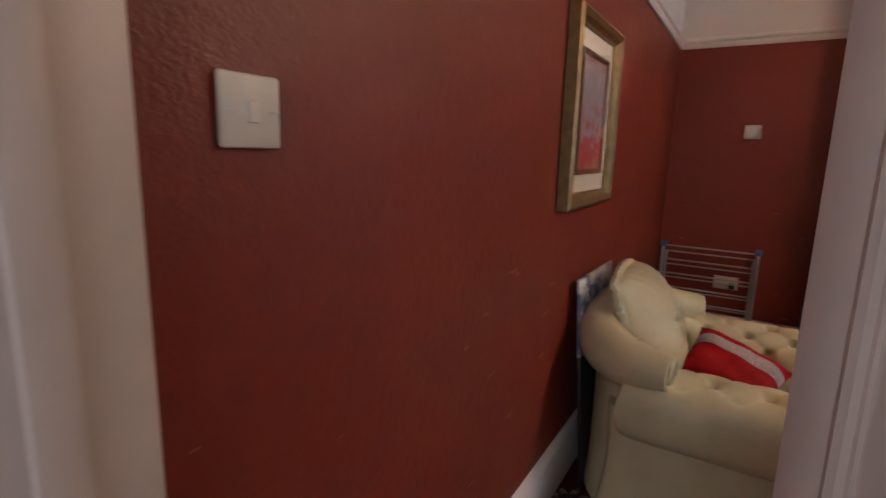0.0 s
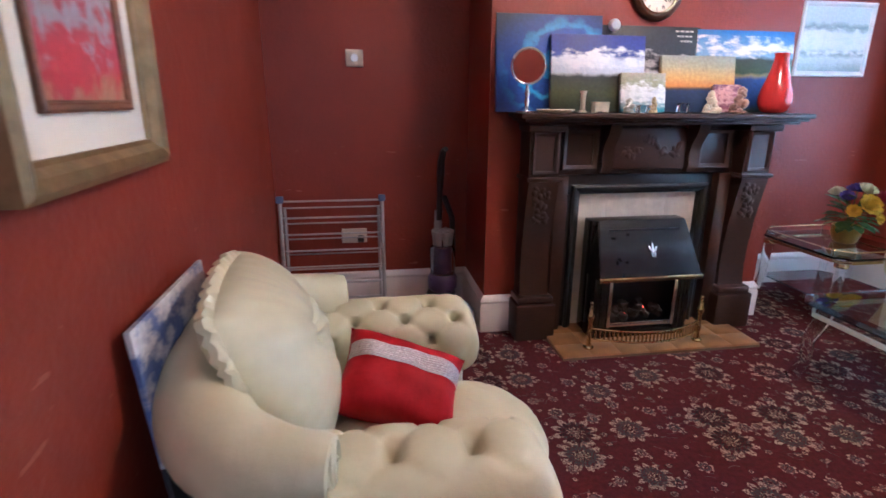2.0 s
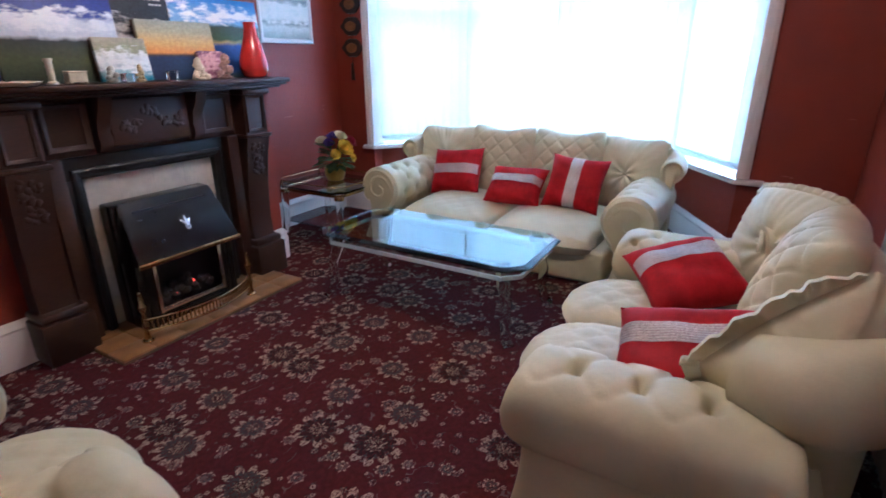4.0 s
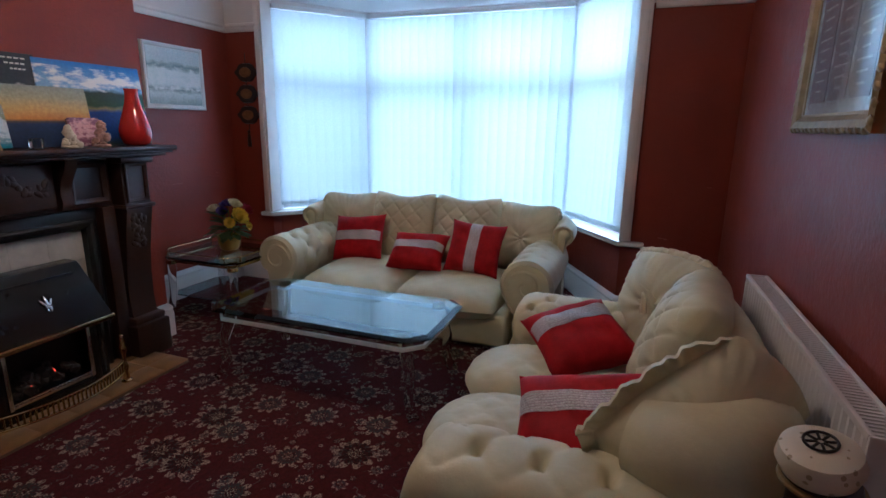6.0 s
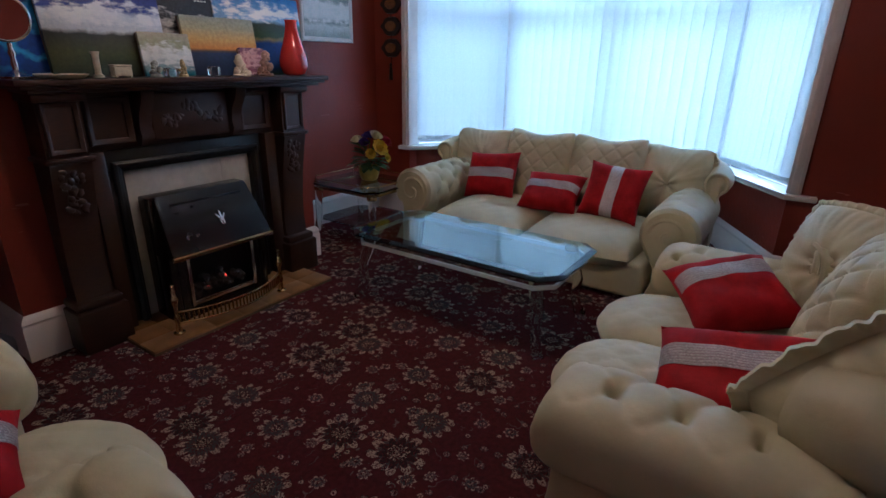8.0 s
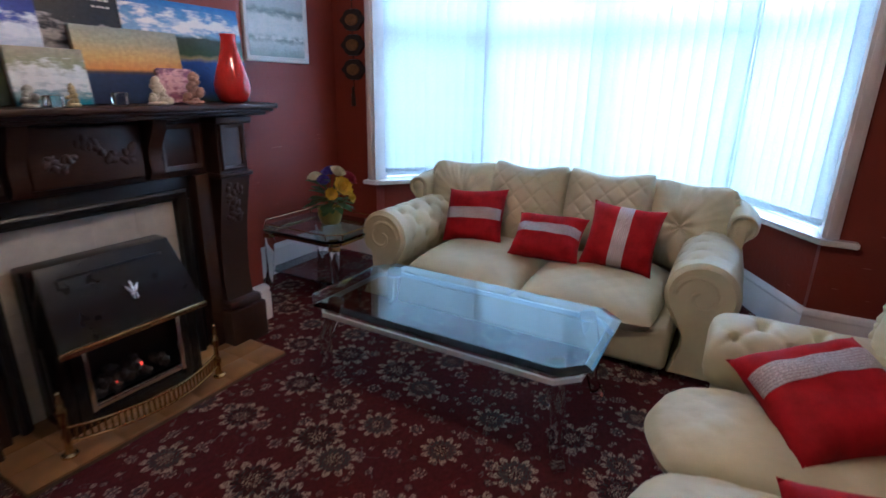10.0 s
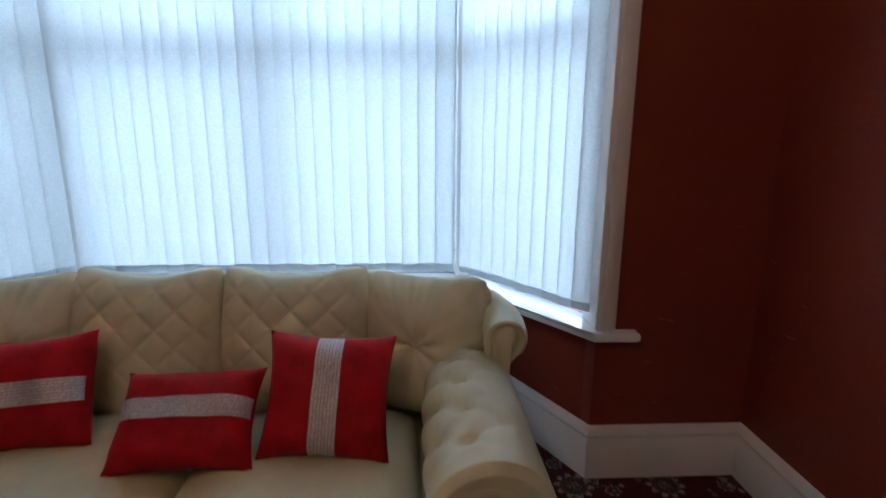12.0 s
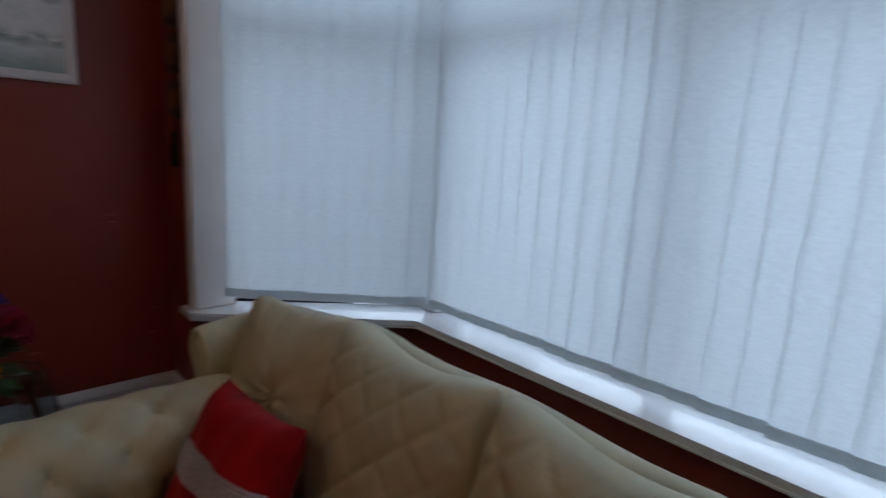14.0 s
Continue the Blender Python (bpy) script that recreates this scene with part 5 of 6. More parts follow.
for k in (-1, 0, 1):
    cx = k * 0.165
    part("printed_panel", box(cx - 0.07, -0.0165, -0.20, cx + 0.07, -0.0152, 0.10), TEXTPANEL, sp)
    arch = [(cx + 0.07 * math.cos(a), 0.102 + 0.10 * math.sin(a) ** 1.4) for a in np.linspace(0, math.pi, 15)]
    am = prism(arch, -0.0003, 0.0010)
    bmesh.ops.transform(am, matrix=Matrix.Translation((0, -0.0158, 0)) @ pose(0, 0, 0, 90, 0, 0), verts=am.verts)
    part("printed_arch", am, ARCHBLUE, sp)
    for j in range(9):
        w = 0.05 - 0.012 * ((j * 7 + k * 3) % 3)
        part("text_line", box(cx - w, -0.0178, 0.07 - j * 0.03, cx + w, -0.0168, 0.076 - j * 0.03), PALEINK, sp)
rng = random.Random(2)
for k in range(58):
    f = k / 58 * 4
    side, q = int(f), f - int(f)
    x, z = [(-0.33 + 0.66 * q, -0.29), (0.33, -0.29 + 0.58 * q), (0.33 - 0.66 * q, 0.29), (-0.33, 0.29 - 0.58 * q)][side]
    b = bmesh.new()
    bmesh.ops.create_icosphere(b, subdivisions=1, radius=0.013)
    bmesh.ops.transform(b, matrix=pose(x * 0.97, -0.032, z * 0.965, 0, rng.uniform(0, 90), 0) @ Matrix.Diagonal((1.3, 0.8, 1, 1)), verts=b.verts)
    part("gilt_boss", b, GOLD, sp)

# print board standing behind the armchair
bd = thing("picture_board", "large blue and white print board leaning on the wall", "picture", pose(west(1.72) + 0.085, 1.72, 0.0, 0, 0, 90) @ pose(0, 0, 0, -4.5, 0, 0))
part("print", box(0.06, -0.012, 0.52, 0.50, 0, 0.81, 0.002), BOARDART, bd)
# dark sheet standing in for the shadow below the print
part("shadow_sheet", box(0.06, -0.012, 0.0, 0.50, 0, 0.518, 0.002), DARKPL, bd)

# ---- clock ----
ck = thing("wall_clock", "round wooden wall clock with white face", "clock", pose(1.305, Y_B - 0.002, 1.703, 90, 0, 0))
part("rim", lathe([(0.0, 0), (0.125, 0), (0.128, 0.012), (0.122, 0.028), (0.108, 0.036), (0.098, 0.030), (0.095, 0.018), (0.095, 0.006), (0.0, 0.006)], 40), CLOCKWOOD, ck)
part("bezel", lathe([(0.095, 0.018), (0.098, 0.032), (0.092, 0.033), (0.090, 0.018)], 40), BRASS, ck)
part("dial", lathe([(0.0, 0.0065), (0.094, 0.0065), (0.094, 0.010), (0.0, 0.010)], 40), MATBOARD, ck, "white dial")
for k in range(12):
    a = k * math.tau / 12
    m = pose(0.074 * math.sin(a), 0.074 * math.cos(a), 0.011, 0, 0, -math.degrees(a))
    b = bmesh.new()
    for d in (-0.005, 0.0, 0.005)[: 1 + (k % 3)] if k else (-0.004, 0.004):
        box(d - 0.0013, -0.009, 0, d + 0.0013, 0.009, 0.001, bm=b, m=m)
    part("hour_mark", b, BLACKCARD, ck)
for name, length, w, deg, z in (("hour_hand", 0.042, 0.004, 40, 0.013), ("minute_hand", 0.065, 0.0028, 130, 0.0145)):
    part(name, box(-w, -0.012, z, w, length, z + 0.001, m=pose(0, 0, 0, 0, 0, -deg)), BLACKCARD, ck)

# ---- mantelpiece things ----
SHELF = 1.152
VASE = [(0.0, 0), (0.04, 0.0), (0.055, 0.012), (0.068, 0.045), (0.069, 0.075), (0.060, 0.115), (0.046, 0.16), (0.035, 0.20), (0.029, 0.235), (0.028, 0.258), (0.031, 0.272), (0.026, 0.272), (0.022, 0.25), (0.028, 0.2), (0.0, 0.18)]
solid("vase", lathe([(r * 1.12, z * 1.03) for r, z in VASE], 36), VASERED, "tall glossy red ceramic vase on the mantelpiece", "vase", pose(1.915, 3.235, SHELF))


def vanity_mirror():
    ob = thing("vanity_mirror", "round chrome vanity mirror on a turned stand", "mirror", pose(0.635, 3.205, SHELF))
    part("stand", lathe([(0.0, 0), (0.048, 0.0), (0.05, 0.008), (0.03, 0.016), (0.009, 0.03), (0.012, 0.05), (0.008, 0.07), (0.013, 0.085), (0.008, 0.10), (0.008, 0.118), (0.0, 0.122)], 20), CHROME, ob)
    d = lathe([(0.0, -0.006), (0.074, -0.006), (0.080, 0.0), (0.074, 0.006), (0.071, 0.004), (0.0, 0.004)], 36)
    bmesh.ops.transform(d, matrix=pose(0, 0, 0.20, 94, 0, -8), verts=d.verts)
    part("rim", d, CHROME, ob)
    g = lathe([(0.0, 0.0045), (0.070, 0.0045), (0.070, 0.0062), (0.0, 0.0062)], 36)
    bmesh.ops.transform(g, matrix=pose(0, 0, 0.20, 94, 0, -8), verts=g.verts)
    part("mirror_glass", g, MIRROR, ob)
    return ob


MIRROR = Nodes("silvered_mirror").set((0.9, 0.9, 0.9), 0.03, 1.0)
vanity_mirror()
solid("candlestick", lathe([(0.0, 0), (0.020, 0.0), (0.020, 0.008), (0.012, 0.014), (0.012, 0.085), (0.016, 0.09), (0.016, 0.098), (0.0, 0.098)], 18), CREAMC, "small cream column ornament on the mantelpiece", "ornament", pose(0.905, 3.21, SHELF))
solid("dish", lathe([(0.0, 0), (0.07, 0.0), (0.09, 0.014), (0.086, 0.016), (0.066, 0.005), (0.0, 0.005)], 26), CREAMC, "shallow cream dish on the mantelpiece", "dish", pose(0.775, 3.21, SHELF))
tb = box(-0.035, -0.022, 0.006, 0.035, 0.022, 0.042, 0.005)
for sx in (-1, 1):
    for sy in (-1, 1):
        box(sx * 0.028 - 0.005, sy * 0.016 - 0.005, 0, sx * 0.028 + 0.005, sy * 0.016 + 0.005, 0.008, bm=tb)
box(-0.037, -0.024, 0.042, 0.037, 0.024, 0.05, 0.004, bm=tb)
solid("trinket_box", tb, CREAMC, "small cream lidded trinket box", "box", pose(0.99, 3.205, SHELF))


def lump_ornament(name, label, x, y, mat, seed, size, tall):
    """A modelled ornament: a knobbly pile on a small foot."""
    rng = random.Random(seed)
    b = lathe([(0.0, 0), (size * 0.8, 0.0), (size * 0.85, 0.006), (size * 0.7, 0.012), (0, 0.012)], 16)
    for k in range(22):
        q = bmesh.new()
        bmesh.ops.create_icosphere(q, subdivisions=2, radius=rng.uniform(0.22, 0.42) * size)
        f = k / 22
        r = size * (1 - f) * 0.75
        merge(b, q, pose(rng.uniform(-r, r), rng.uniform(-r, r) * 0.7, 0.012 + tall * f, rng.uniform(0, 90), rng.uniform(0, 90), 0) @ Matrix.Diagonal((1, 0.8, 1.25, 1)))
    return solid(name, b, mat, label, "ornament", pose(x, y, SHELF), angle=60)


SHELLS = plain("pink_shell", (0.42, 0.25, 0.20), 0.35, vary=0.45, scale=50)
SILVERO = plain("tarnished_silver", (0.45, 0.44, 0.40), 0.3, 0.7, vary=0.3, scale=50)
CRYSTAL = glass("cut_crystal", (0.9, 0.95, 0.98))
lump_ornament("ornament", "small silver figurine on the mantelpiece", 1.13, 3.20, SILVERO, 1, 0.030, 0.05)
lump_ornament("ornament", "cluster of pale shells on the mantelpiece", 1.545, 3.20, CREAMC, 2, 0.042, 0.075)
lump_ornament("ornament", "pink shell flower ornament on the mantelpiece", 1.70, 3.20, SHELLS, 3, 0.045, 0.10)
lump_ornament("ornament", "small gold and white figurine", 1.25, 3.195, plain("gold_white", (0.5, 0.4, 0.2), 0.35, 0.4, vary=0.5, scale=60), 4, 0.024, 0.06)
solid("glass_block", box(-0.022, -0.022, 0, 0.022, 0.022, 0.045, 0.006), CRYSTAL, "small clear crystal block ornament", "ornament", pose(1.405, 3.20, SHELF))
solid("glass_block", box(-0.028, -0.02, 0, 0.028, 0.02, 0.038, 0.008), CRYSTAL, "small clear crystal block ornament", "ornament", pose(1.19, 3.19, SHELF, 0, 0, 20))
solid("wall_sensor", lathe([(0.0, 0), (0.028, 0.0), (0.028, 0.012), (0.020, 0.022), (0.0, 0.026)], 20), IVORY, "small round white sensor above the canvases", "sensor", pose(1.085, 3.338, 1.548, 86, 0, 0))


# ---- wall fittings ----
sw = thing("light_switch", "square ivory dimmer switch plate", "switch", pose(west(0.41) + 0.002, 0.41, 1.29, 90, 0, 90 + 1.1))
part("plate", box(-0.043, -0.043, 0, 0.043, 0.043, 0.009, 0.004), IVORY, sw)
part("rocker", box(-0.008, -0.013, 0.0085, 0.008, 0.013, 0.013, 0.002), IVORY, sw)
for s in (-1, 1):
    part("screw", box(s * 0.031 - 0.006, -0.001, 0.009, s * 0.031 + 0.006, 0.001, 0.0095), GREYMETAL, sw)
tm = thing("thermostat", "small square white wall thermostat", "thermostat", pose(-0.13, Y_N - 0.001, 1.42, 90, 0, 0))
part("case", box(-0.046, -0.043, 0, 0.046, 0.043, 0.028, 0.006), IVORY, tm)
part("dial", lathe([(0.0, 0.027), (0.022, 0.027), (0.020, 0.038), (0.0, 0.039)], 20), GREYMETAL, tm)
sk = thing("wall_socket", "white double power socket low on the wall", "socket", pose(-0.17, Y_N - 0.001, 0.43, 90, 0, 0))
part("plate", box(-0.073, -0.043, 0, 0.073, 0.043, 0.009, 0.003), IVORY, sk)
for x in (-0.035, 0.035):
    part("switch_rocker", box(x - 0.007, 0.012, 0.0085, x + 0.007, 0.028, 0.012, 0.001), IVORY, sk)
part("plug", box(0.018, -0.035, 0.009, 0.056, 0.005, 0.04, 0.006), DARKPL, sk)

# ---- hanging ornament on the east wall ----
hg = thing("wall_hanging", "three black carved plaques hanging with a tassel", "wall hanging", pose(X_E - 0.002, 3.70, 0))
for z in (1.655, 1.495, 1.335):
    n = 40
    def rim(r, y):
        return [(y, r * 1.25 * math.cos(a) * (1 + 0.16 * math.cos(2 * a) ** 3 + 0.05 * math.cos(8 * a)), z + r * math.sin(a) * (1 + 0.06 * math.cos(6 * a))) for a in np.linspace(0, math.tau, n, endpoint=False)]
    b = bmesh.new()
    fr, bk = [b.verts.new(p) for p in rim(0.068, -0.016)], [b.verts.new(p) for p in rim(0.072, 0.0)]
    for j in range(n):
        k = (j + 1) % n
        b.faces.new((fr[j], fr[k], bk[k], bk[j]))
    b.faces.new(fr[::-1]), b.faces.new(bk)
    p = part("plaque", b, BLACKCARD, hg)
    o = lathe([(0.0, 0), (0.038, 0.0), (0.036, 0.006), (0.0, 0.010)], 26)
    bmesh.ops.transform(o, matrix=Matrix.Translation((-0.016, 0, z)) @ pose(0, 0, 0, 0, -90, 0) @ Matrix.Diagonal((1, 1.45, 1, 1)), verts=o.verts)
    part("medallion", o, AMBER, p, "amber carved medallion")
part("cord", tube([(-0.008, 0, 1.80), (-0.008, 0, 1.20)], 0.003, 6), BLACKCARD, hg)
part("tassel", lathe([(0.0, 1.09), (0.016, 1.09), (0.013, 1.17), (0.008, 1.195), (0.012, 1.21), (0.0, 1.225)], 14), BLACKCARD, hg).location = (-0.018, 0, 0)

# ---- clothes airer ----
ar = thing("clothes_airer", "folded silver clothes airer against the wall", "airer", pose(-0.29, 3.76, 0, -6, 0, 0))
for x in (-0.285, 0.285):
    part("side_rail", tube([(x, 0, 0.008), (x, 0, 0.66)], 0.011, 10), GREYMETAL, ar)
    part("corner", box(x - 0.02, -0.016, 0.645, x + 0.02, 0.016, 0.685, 0.006), BLUEPL, ar)
    part("rear_rail", tube([(x * 0.93, 0.05, 0.02), (x * 0.93, 0.03, 0.62)], 0.009, 10), GREYMETAL, ar)
for k in range(7):
    part("rung", tube([(-0.285, 0, 0.655 - k * 0.095), (0.285, 0, 0.655 - k * 0.095)], 0.0055, 8), GREYMETAL, ar)
    part("rung", tube([(-0.265, 0.032, 0.615 - k * 0.09), (0.265, 0.032, 0.615 - k * 0.09)], 0.0045, 8), GREYMETAL, ar)


# ---- upright vacuum cleaner ----
def vacuum():
    ob = thing("vacuum_cleaner", "upright purple and silver vacuum cleaner in the alcove", "vacuum cleaner", pose(0.33, 3.62, 0, 0, 0, 12))
    part("floor_head", box(-0.14, -0.16, 0.0, 0.14, 0.02, 0.075, 0.02, 3), SILVERPL, ob)
    b = bmesh.new()
    bmesh.ops.create_uvsphere(b, u_segments=20, v_segments=12, radius=0.088, matrix=Matrix.Translation((0, 0.05, 0.10)))
    part("ball", b, DARKPL, ob)
    part("motor", lathe([(0.0, 0.15), (0.07, 0.15), (0.085, 0.17), (0.085, 0.23), (0.07, 0.25), (0.0, 0.25)], 24), PURPLE, ob).location = (0, 0.03, 0)
    part("dust_bin", lathe([(0.0, 0.251), (0.07, 0.251), (0.073, 0.30), (0.073, 0.40), (0.06, 0.42), (0.0, 0.42)], 24), CRYSTAL, ob, "clear dust bin").location = (0, 0.03, 0)
    part("filter_core", lathe([(0.0, 0.255), (0.035, 0.255), (0.035, 0.40), (0.0, 0.40)], 16), PURPLE, ob).location = (0, 0.03, 0)
    for k in range(8):
        a = k * math.tau / 8
        part("cyclone", lathe([(0.0, 0.42), (0.012, 0.42), (0.022, 0.50), (0.0, 0.51)], 10), SILVERPL, ob).location = (0.045 * math.cos(a), 0.03 + 0.045 * math.sin(a), 0)
    part("spine", tube([(0, 0.11, 0.12), (0, 0.12, 0.4), (0, 0.10, 0.6)], 0.022, 10), SILVERPL, ob)
    part("wand", tube([(0, 0.09, 0.55), (0, 0.08, 0.70), (0, 0.07, 0.82)], [0.017, 0.015, 0.02], 10), DARKPL, ob)
    part("handle", tube([(0, 0.07, 0.80), (0, 0.06, 0.88), (0, 0.03, 0.94), (0, -0.01, 0.955)], [0.022, 0.018, 0.016, 0.014], 10), DARKPL, ob)
    part("hose", tube([(0.06, 0.10, 0.18), (0.10, 0.12, 0.35), (0.085, 0.10, 0.55), (0.03, 0.09, 0.68)], 0.016, 10), DARKPL, ob)
    return ob


vacuum()


# ---- glass side table with flowers ----
def side_table():
    ob = thing("side_table", "glass side table with brass gallery rail", "table", pose(2.60, 3.37, 0))
    w, d = 0.27, 0.31
    b = prism(octagon(-w, -d, w, d, 0.07), 0.408, 0.42)
    bmesh.ops.bevel(b, geom=b.edges[:], offset=0.003, segments=2, affect="EDGES")
    part("tabletop", b, TABLE_GLASS, ob, "clear glass top")
    part("lower_shelf", prism(octagon(-w + 0.04, -d + 0.04, w - 0.04, d - 0.04, 0.06), 0.15, 0.158), TABLE_GLASS, ob, "clear glass shelf")
    part("gallery_rail", tube([(x, y, 0.452) for x, y in octagon(-w + 0.012, -d + 0.012, w - 0.012, d - 0.012, 0.066)], 0.0035, 8, closed=True), BRASS, ob, "thin brass rail")
    for x, y in octagon(-w + 0.012, -d + 0.012, w - 0.012, d - 0.012, 0.066):
        part("rail_post", tube([(x, y, 0.42), (x, y, 0.45)], 0.004, 8), BRASS, ob)
    for sx in (-1, 1):
        for sy in (-1, 1):
            l = part("leg", tube([(sx * 0.21, sy * 0.25, 0.408), (sx * 0.215, sy * 0.255, 0.3), (sx * 0.22, sy * 0.26, 0.15), (sx * 0.24, sy * 0.28, 0.0)], [0.03, 0.026, 0.02, 0.026], 12), ACRYLIC, ob, "clear acrylic leg")
            part("collar", lathe([(0.0, 0.36), (0.034, 0.36), (0.036, 0.372), (0.03, 0.385), (0, 0.385)], 16), BRASS, l).location = (sx * 0.212, sy * 0.252, 0)
    part("apron", moulding(octagon(-w + 0.05, -d + 0.05, w - 0.05, d - 0.05, 0.06), [(-0.008, 0.375), (0.008, 0.375), (0.008, 0.392), (-0.008, 0.392)], closed=True), BRASS, ob)
    return ob


side_table()


def bloom(r, layers, mat_seed):
    rng = random.Random(mat_seed)
    b = bmesh.new()
    for l in range(layers):
        n = 9 - l
        for k in range(n):
            a = (k + 0.5 * (l % 2)) * math.tau / n + rng.uniform(-0.1, 0.1)
            tilt = 20 + 62 * l / max(1, layers - 1)
            size = r * (1 - 0.45 * l / layers)
            q = surf(lambda u, v: (size * (0.12 + 0.88 * u), size * 0.36 * (2 * v - 1) * math.sin(math.pi * min(0.96, 0.12 + 0.80 * u)) ** 0.7, size * (0.22 * u * u + 0.10 * (2 * v - 1) ** 2)), 4, 3)
            merge(b, q, pose(0, 0, 0.004 * l, 0, 0, math.degrees(a)) @ pose(0, 0, 0, 0, -tilt, 0))
    return b


def flowers():
    ob = thing("flower_arrangement", "pot of yellow, cream and crimson silk flowers", "flowers", pose(2.66, 3.38, 0.421))
    part("pot", lathe([(0.0, 0), (0.05, 0.0), (0.06, 0.01), (0.075, 0.06), (0.072, 0.09), (0.078, 0.10), (0.07, 0.10), (0.066, 0.085), (0.0, 0.08)], 24), plain("mustard_pot", (0.42, 0.30, 0.06), 0.35, vary=0.2, scale=30), ob)
    rng = random.Random(9)
    heads = [(-0.02, -0.10, 0.225, 0.075, YELLOW), (0.02, -0.04, 0.295, 0.06, CREAMP), (0.10, -0.05, 0.25, 0.065, CRIMSON), (-0.08, -0.03, 0.265, 0.045, VIOLET), (-0.09, -0.09, 0.20, 0.045, YELLOW), (-0.06, 0.05, 0.27, 0.05, CREAMP), (0.07, 0.05, 0.285, 0.055, VIOLET), (0.12, 0.02, 0.20, 0.05, CRIMSON), (-0.03, 0.0, 0.30, 0.035, VIOLET), (0.05, -0.11, 0.16, 0.04, YELLOW)]
    for k, (x, y, z, r, mat) in enumerate(heads):
        b = bloom(r, 5, k)
        d = Vector((x, y - 0.05, z - 0.12)).normalized()
        bmesh.ops.transform(b, matrix=Matrix.Translation((x, y, z)) @ d.to_track_quat("Z", "Y").to_matrix().to_4x4(), verts=b.verts)
        f = part("flower", b, mat, ob)
        part("stem", tube([(0, 0, 0.08), (x * 0.5, y * 0.5, 0.08 + (z - 0.08) * 0.6), (x, y, z)], 0.003, 6), LEAF, f)
    for k in range(64):
        a, e, r = rng.uniform(0, 6.28), rng.uniform(-0.3, 1.1), rng.uniform(0.06, 0.13)
        s = rng.uniform(0.025, 0.045)
        q = surf(lambda u, v: (s * 2 * u, s * 0.7 * (2 * v - 1) * math.sin(math.pi * min(0.98, 0.03 + u * 0.97)), -s * 0.5 * u * u + s * 0.15 * (2 * v - 1) ** 2), 5, 2)
        bmesh.ops.transform(q, matrix=pose(r * math.cos(a) * math.cos(e) * 0.8, r * math.sin(a) * math.cos(e) * 0.8, 0.13 + r * math.sin(e) * 1.1, 0, -math.degrees(e) * 0.6, math.degrees(a)), verts=q.verts)
        part("leaf", q, LEAF, ob)
    return ob


flowers()


# ---- radiator, round tin and stool by the south wall ----
def radiator():
    ob = thing("radiator", "white panel radiator with grilled top", "radiator", pose(1.49, Y_S, 0))
    w = 0.56
    # fluted front panel
    def face(u, v):
        x = -w + 2 * w * u
        return x, 0.085 + 0.006 * (1 if (u * 33) % 1 < 0.5 else 0), 0.15 + 0.585 * v
    b = surf(face, 132, 2)
    box(-w, 0.045, 0.15, w, 0.084, 0.735, 0.004, bm=b)
    part("panel", b, WHITEMETAL, ob, angle=30)
    for s in (-1, 1):
        part("side_cover", box(s * w - 0.004, 0.03, 0.14, s * w + 0.004, 0.098, 0.748, 0.003), WHITEMETAL, ob)
    for y in (0.032, 0.094):
        part("top_rail", box(-w, y - 0.006, 0.735, w, y + 0.006, 0.75, 0.003), WHITEMETAL, ob)
    bar = mesh_of("grille_bar", box(-0.0035, 0.039, 0.738, 0.0035, 0.087, 0.746), WHITEMETAL)
    for k in range(74):
        g = new("grille_bar", bar)
        g.parent, g.location = ob, (-w + 0.015 + k * 0.01475, 0, 0)
    for x in (-w + 0.05, w - 0.05):
        part("pipe", tube([(x, 0.06, 0.0), (x, 0.06, 0.155)], 0.0085, 10), WHITEMETAL, ob)
    valve = lathe([(0.0, 0), (0.016, 0.0), (0.019, 0.02), (0.019, 0.05), (0.014, 0.062), (0.0, 0.064)], 16)
    bmesh.ops.translate(valve, verts=valve.verts, vec=(-w + 0.05, 0.06, 0.07))
    part("valve", valve, IVORY, ob)
    return ob


radiator()


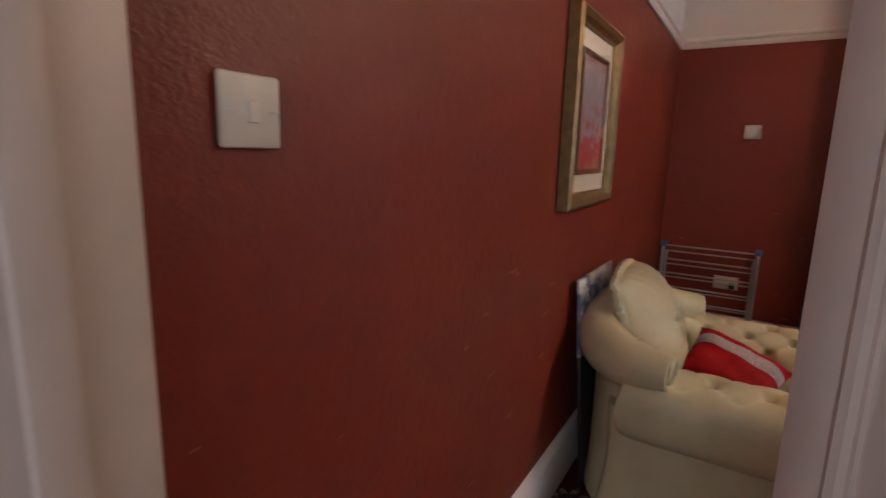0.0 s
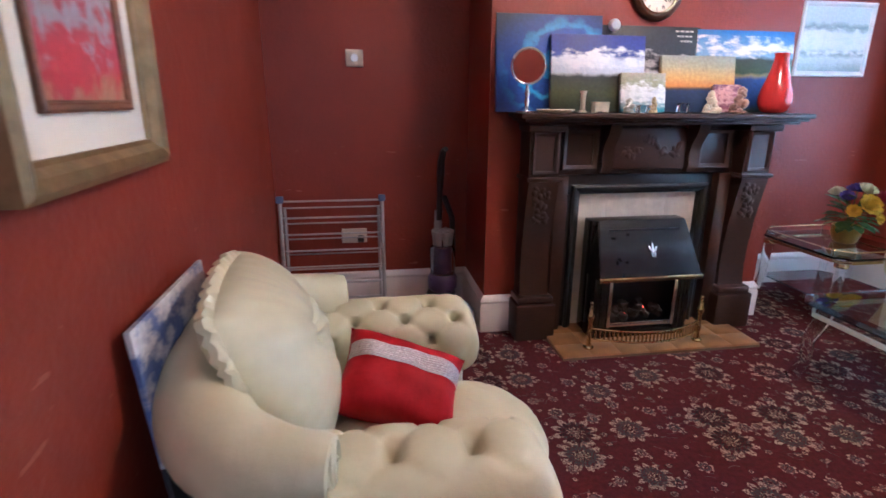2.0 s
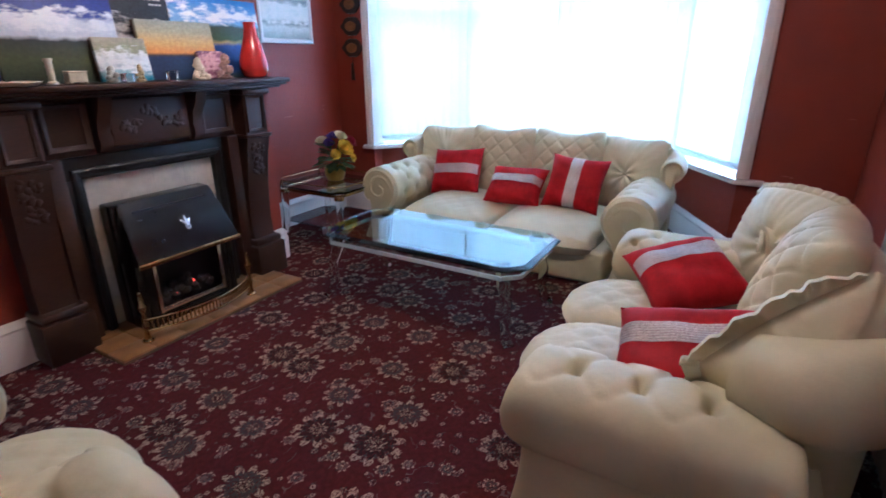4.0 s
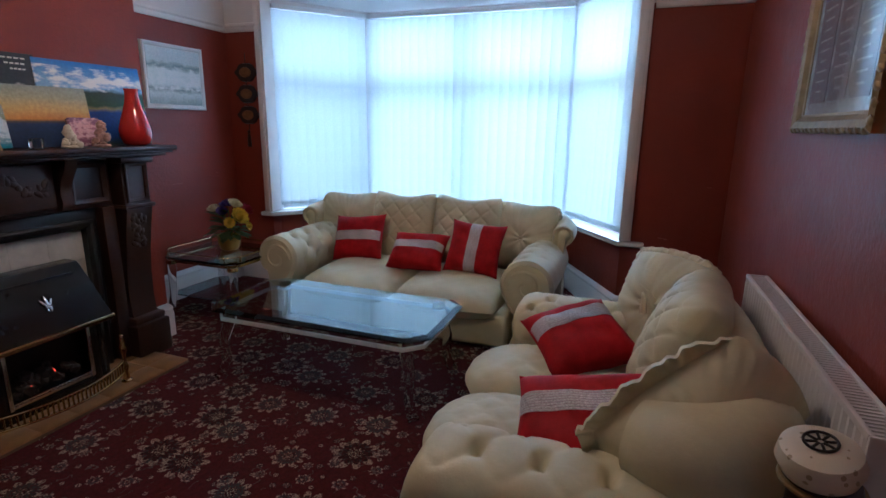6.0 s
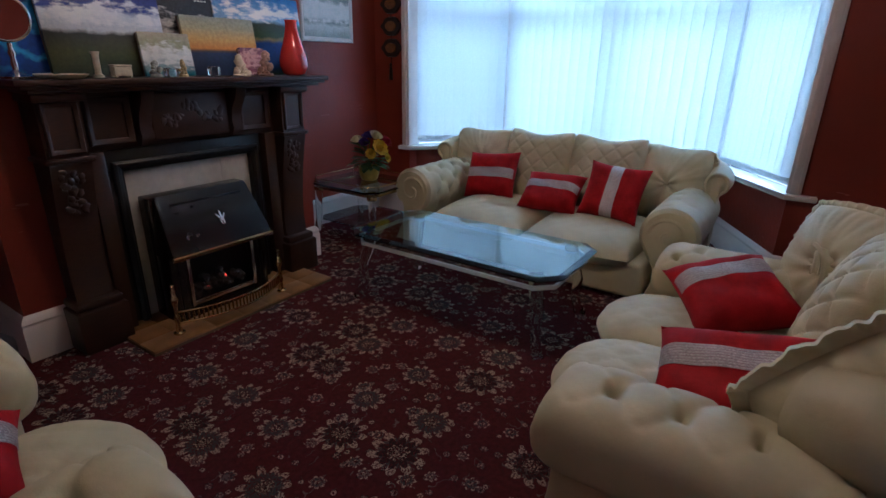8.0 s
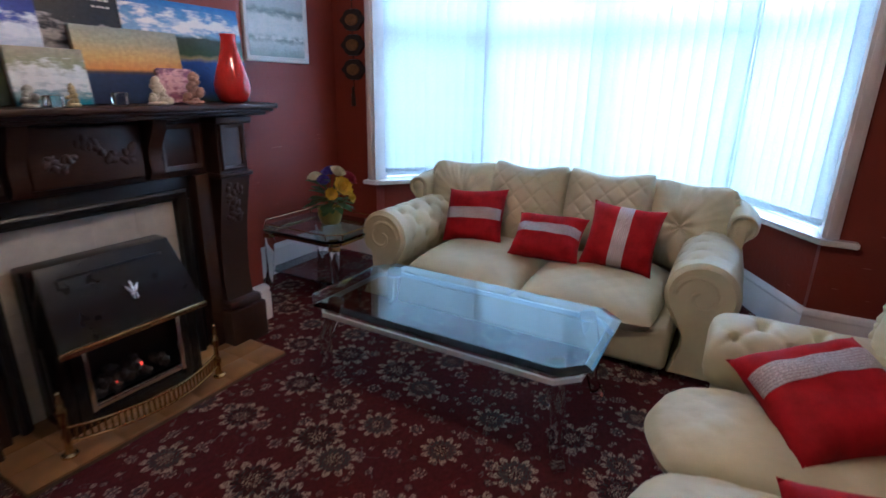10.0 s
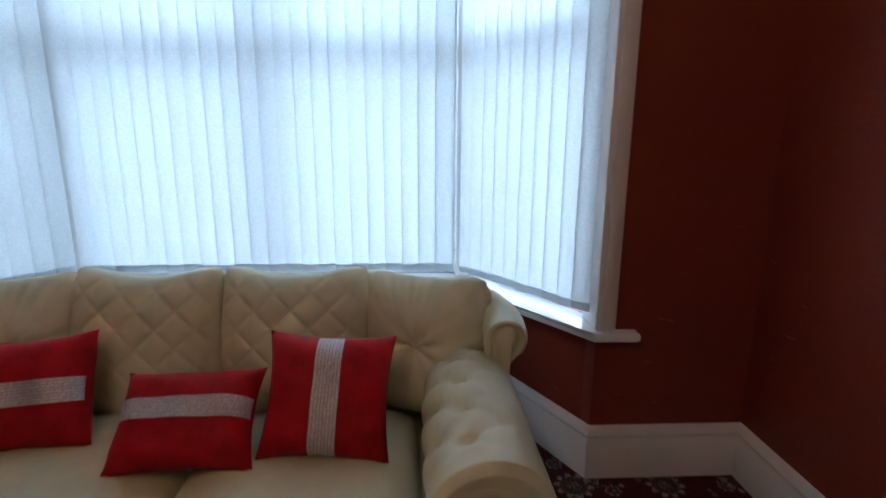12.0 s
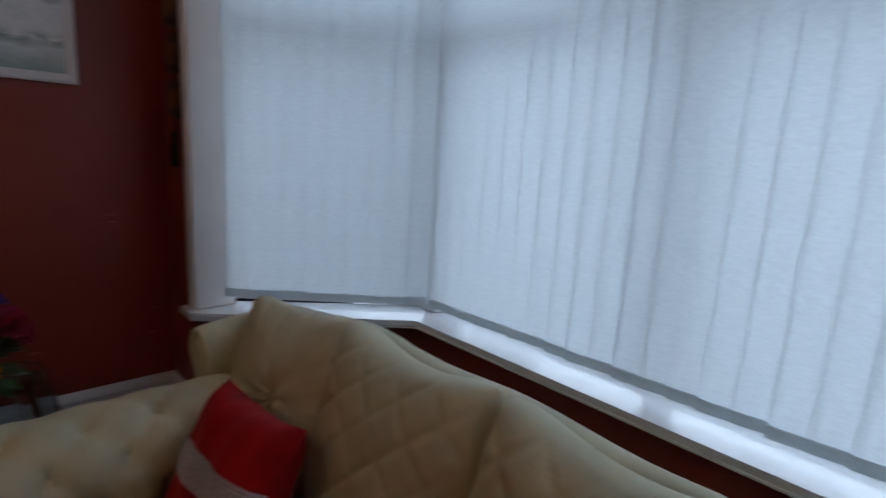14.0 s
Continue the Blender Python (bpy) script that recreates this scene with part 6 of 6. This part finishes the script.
def stool():
    ob = thing("small_stool", "dark small side stool with gilt edge", "stool", pose(0.83, 0.46, 0))
    part("top", lathe([(0.0, 0.685), (0.055, 0.685), (0.06, 0.697), (0.055, 0.71), (0.0, 0.71)], 28), BLACKCARD, ob)
    part("gilt_rim", tube([(0.059 * math.cos(a), 0.059 * math.sin(a), 0.697) for a in np.linspace(0, math.tau, 28, endpoint=False)], 0.006, 8, closed=True), GOLD, ob)
    for k in range(3):
        a = k * math.tau / 3 + 0.5
        part("leg", tube([(0.045 * math.cos(a), 0.045 * math.sin(a), 0.69), (0.05 * math.cos(a), 0.05 * math.sin(a), 0.36), (0.085 * math.cos(a), 0.085 * math.sin(a), 0.0)], [0.014, 0.011, 0.013], 10), BLACKCARD, ob)
    return ob


TN = Nodes("flowered_tin")
TIN = TN.set(TN.mix(TN.math("LESS_THAN", TN.node("ShaderNodeTexVoronoi", i_Vector=TN.coord, i_Scale=55.0), 0.22), (0.62, 0.56, 0.44), (0.33, 0.27, 0.17)), 0.4)
stool()
tin = thing("round_tin", "round cream patterned tin with dark rosette lid", "tin", pose(0.822, 0.468, 0.714, -9, -9, 0) @ Matrix.Diagonal((1.08, 1.08, 1.15, 1)))
part("body", lathe([(0.0, 0), (0.036, 0.0), (0.051, 0.010), (0.059, 0.03), (0.053, 0.05), (0.036, 0.059), (0.0, 0.061)], 32), TIN, tin)
ros = bmesh.new()
for k in range(8):
    a = k * math.tau / 8
    box(0.004, -0.002, 0.0605, 0.020, 0.002, 0.063, 0.0008, bm=ros, m=pose(0, 0, 0, 0, 0, math.degrees(a)))
part("rosette", ros, BLACKCARD, tin)
part("rosette_ring", tube([(0.022 * math.cos(a), 0.022 * math.sin(a), 0.062) for a in np.linspace(0, math.tau, 28, endpoint=False)], 0.0022, 8, closed=True), BLACKCARD, tin)


# ---- ceiling pendant over the middle of the room ----
pl = thing("ceiling_lamp", "lit white glass ceiling lamp on a short cord", "lamp", pose(1.39, 2.08, 0))
part("ceiling_rose", lathe([(0.0, 2.46), (0.05, 2.47), (0.055, 2.498), (0, 2.498)], 24), IVORY, pl)
part("cord", tube([(0, 0, 2.47), (0, 0, 2.36)], 0.004, 8), IVORY, pl)
BULB = Nodes("lit_lamp_glass").set((0.8, 0.75, 0.65), 0.4, Emission_Color=(1.0, 0.62, 0.34, 1), Emission_Strength=LAMP)
part("shade", lathe([(0.0, 2.16), (0.05, 2.165), (0.085, 2.20), (0.10, 2.25), (0.085, 2.30), (0.05, 2.335), (0.03, 2.36), (0.0, 2.362)], 28), BULB, pl, "glowing white glass shade")
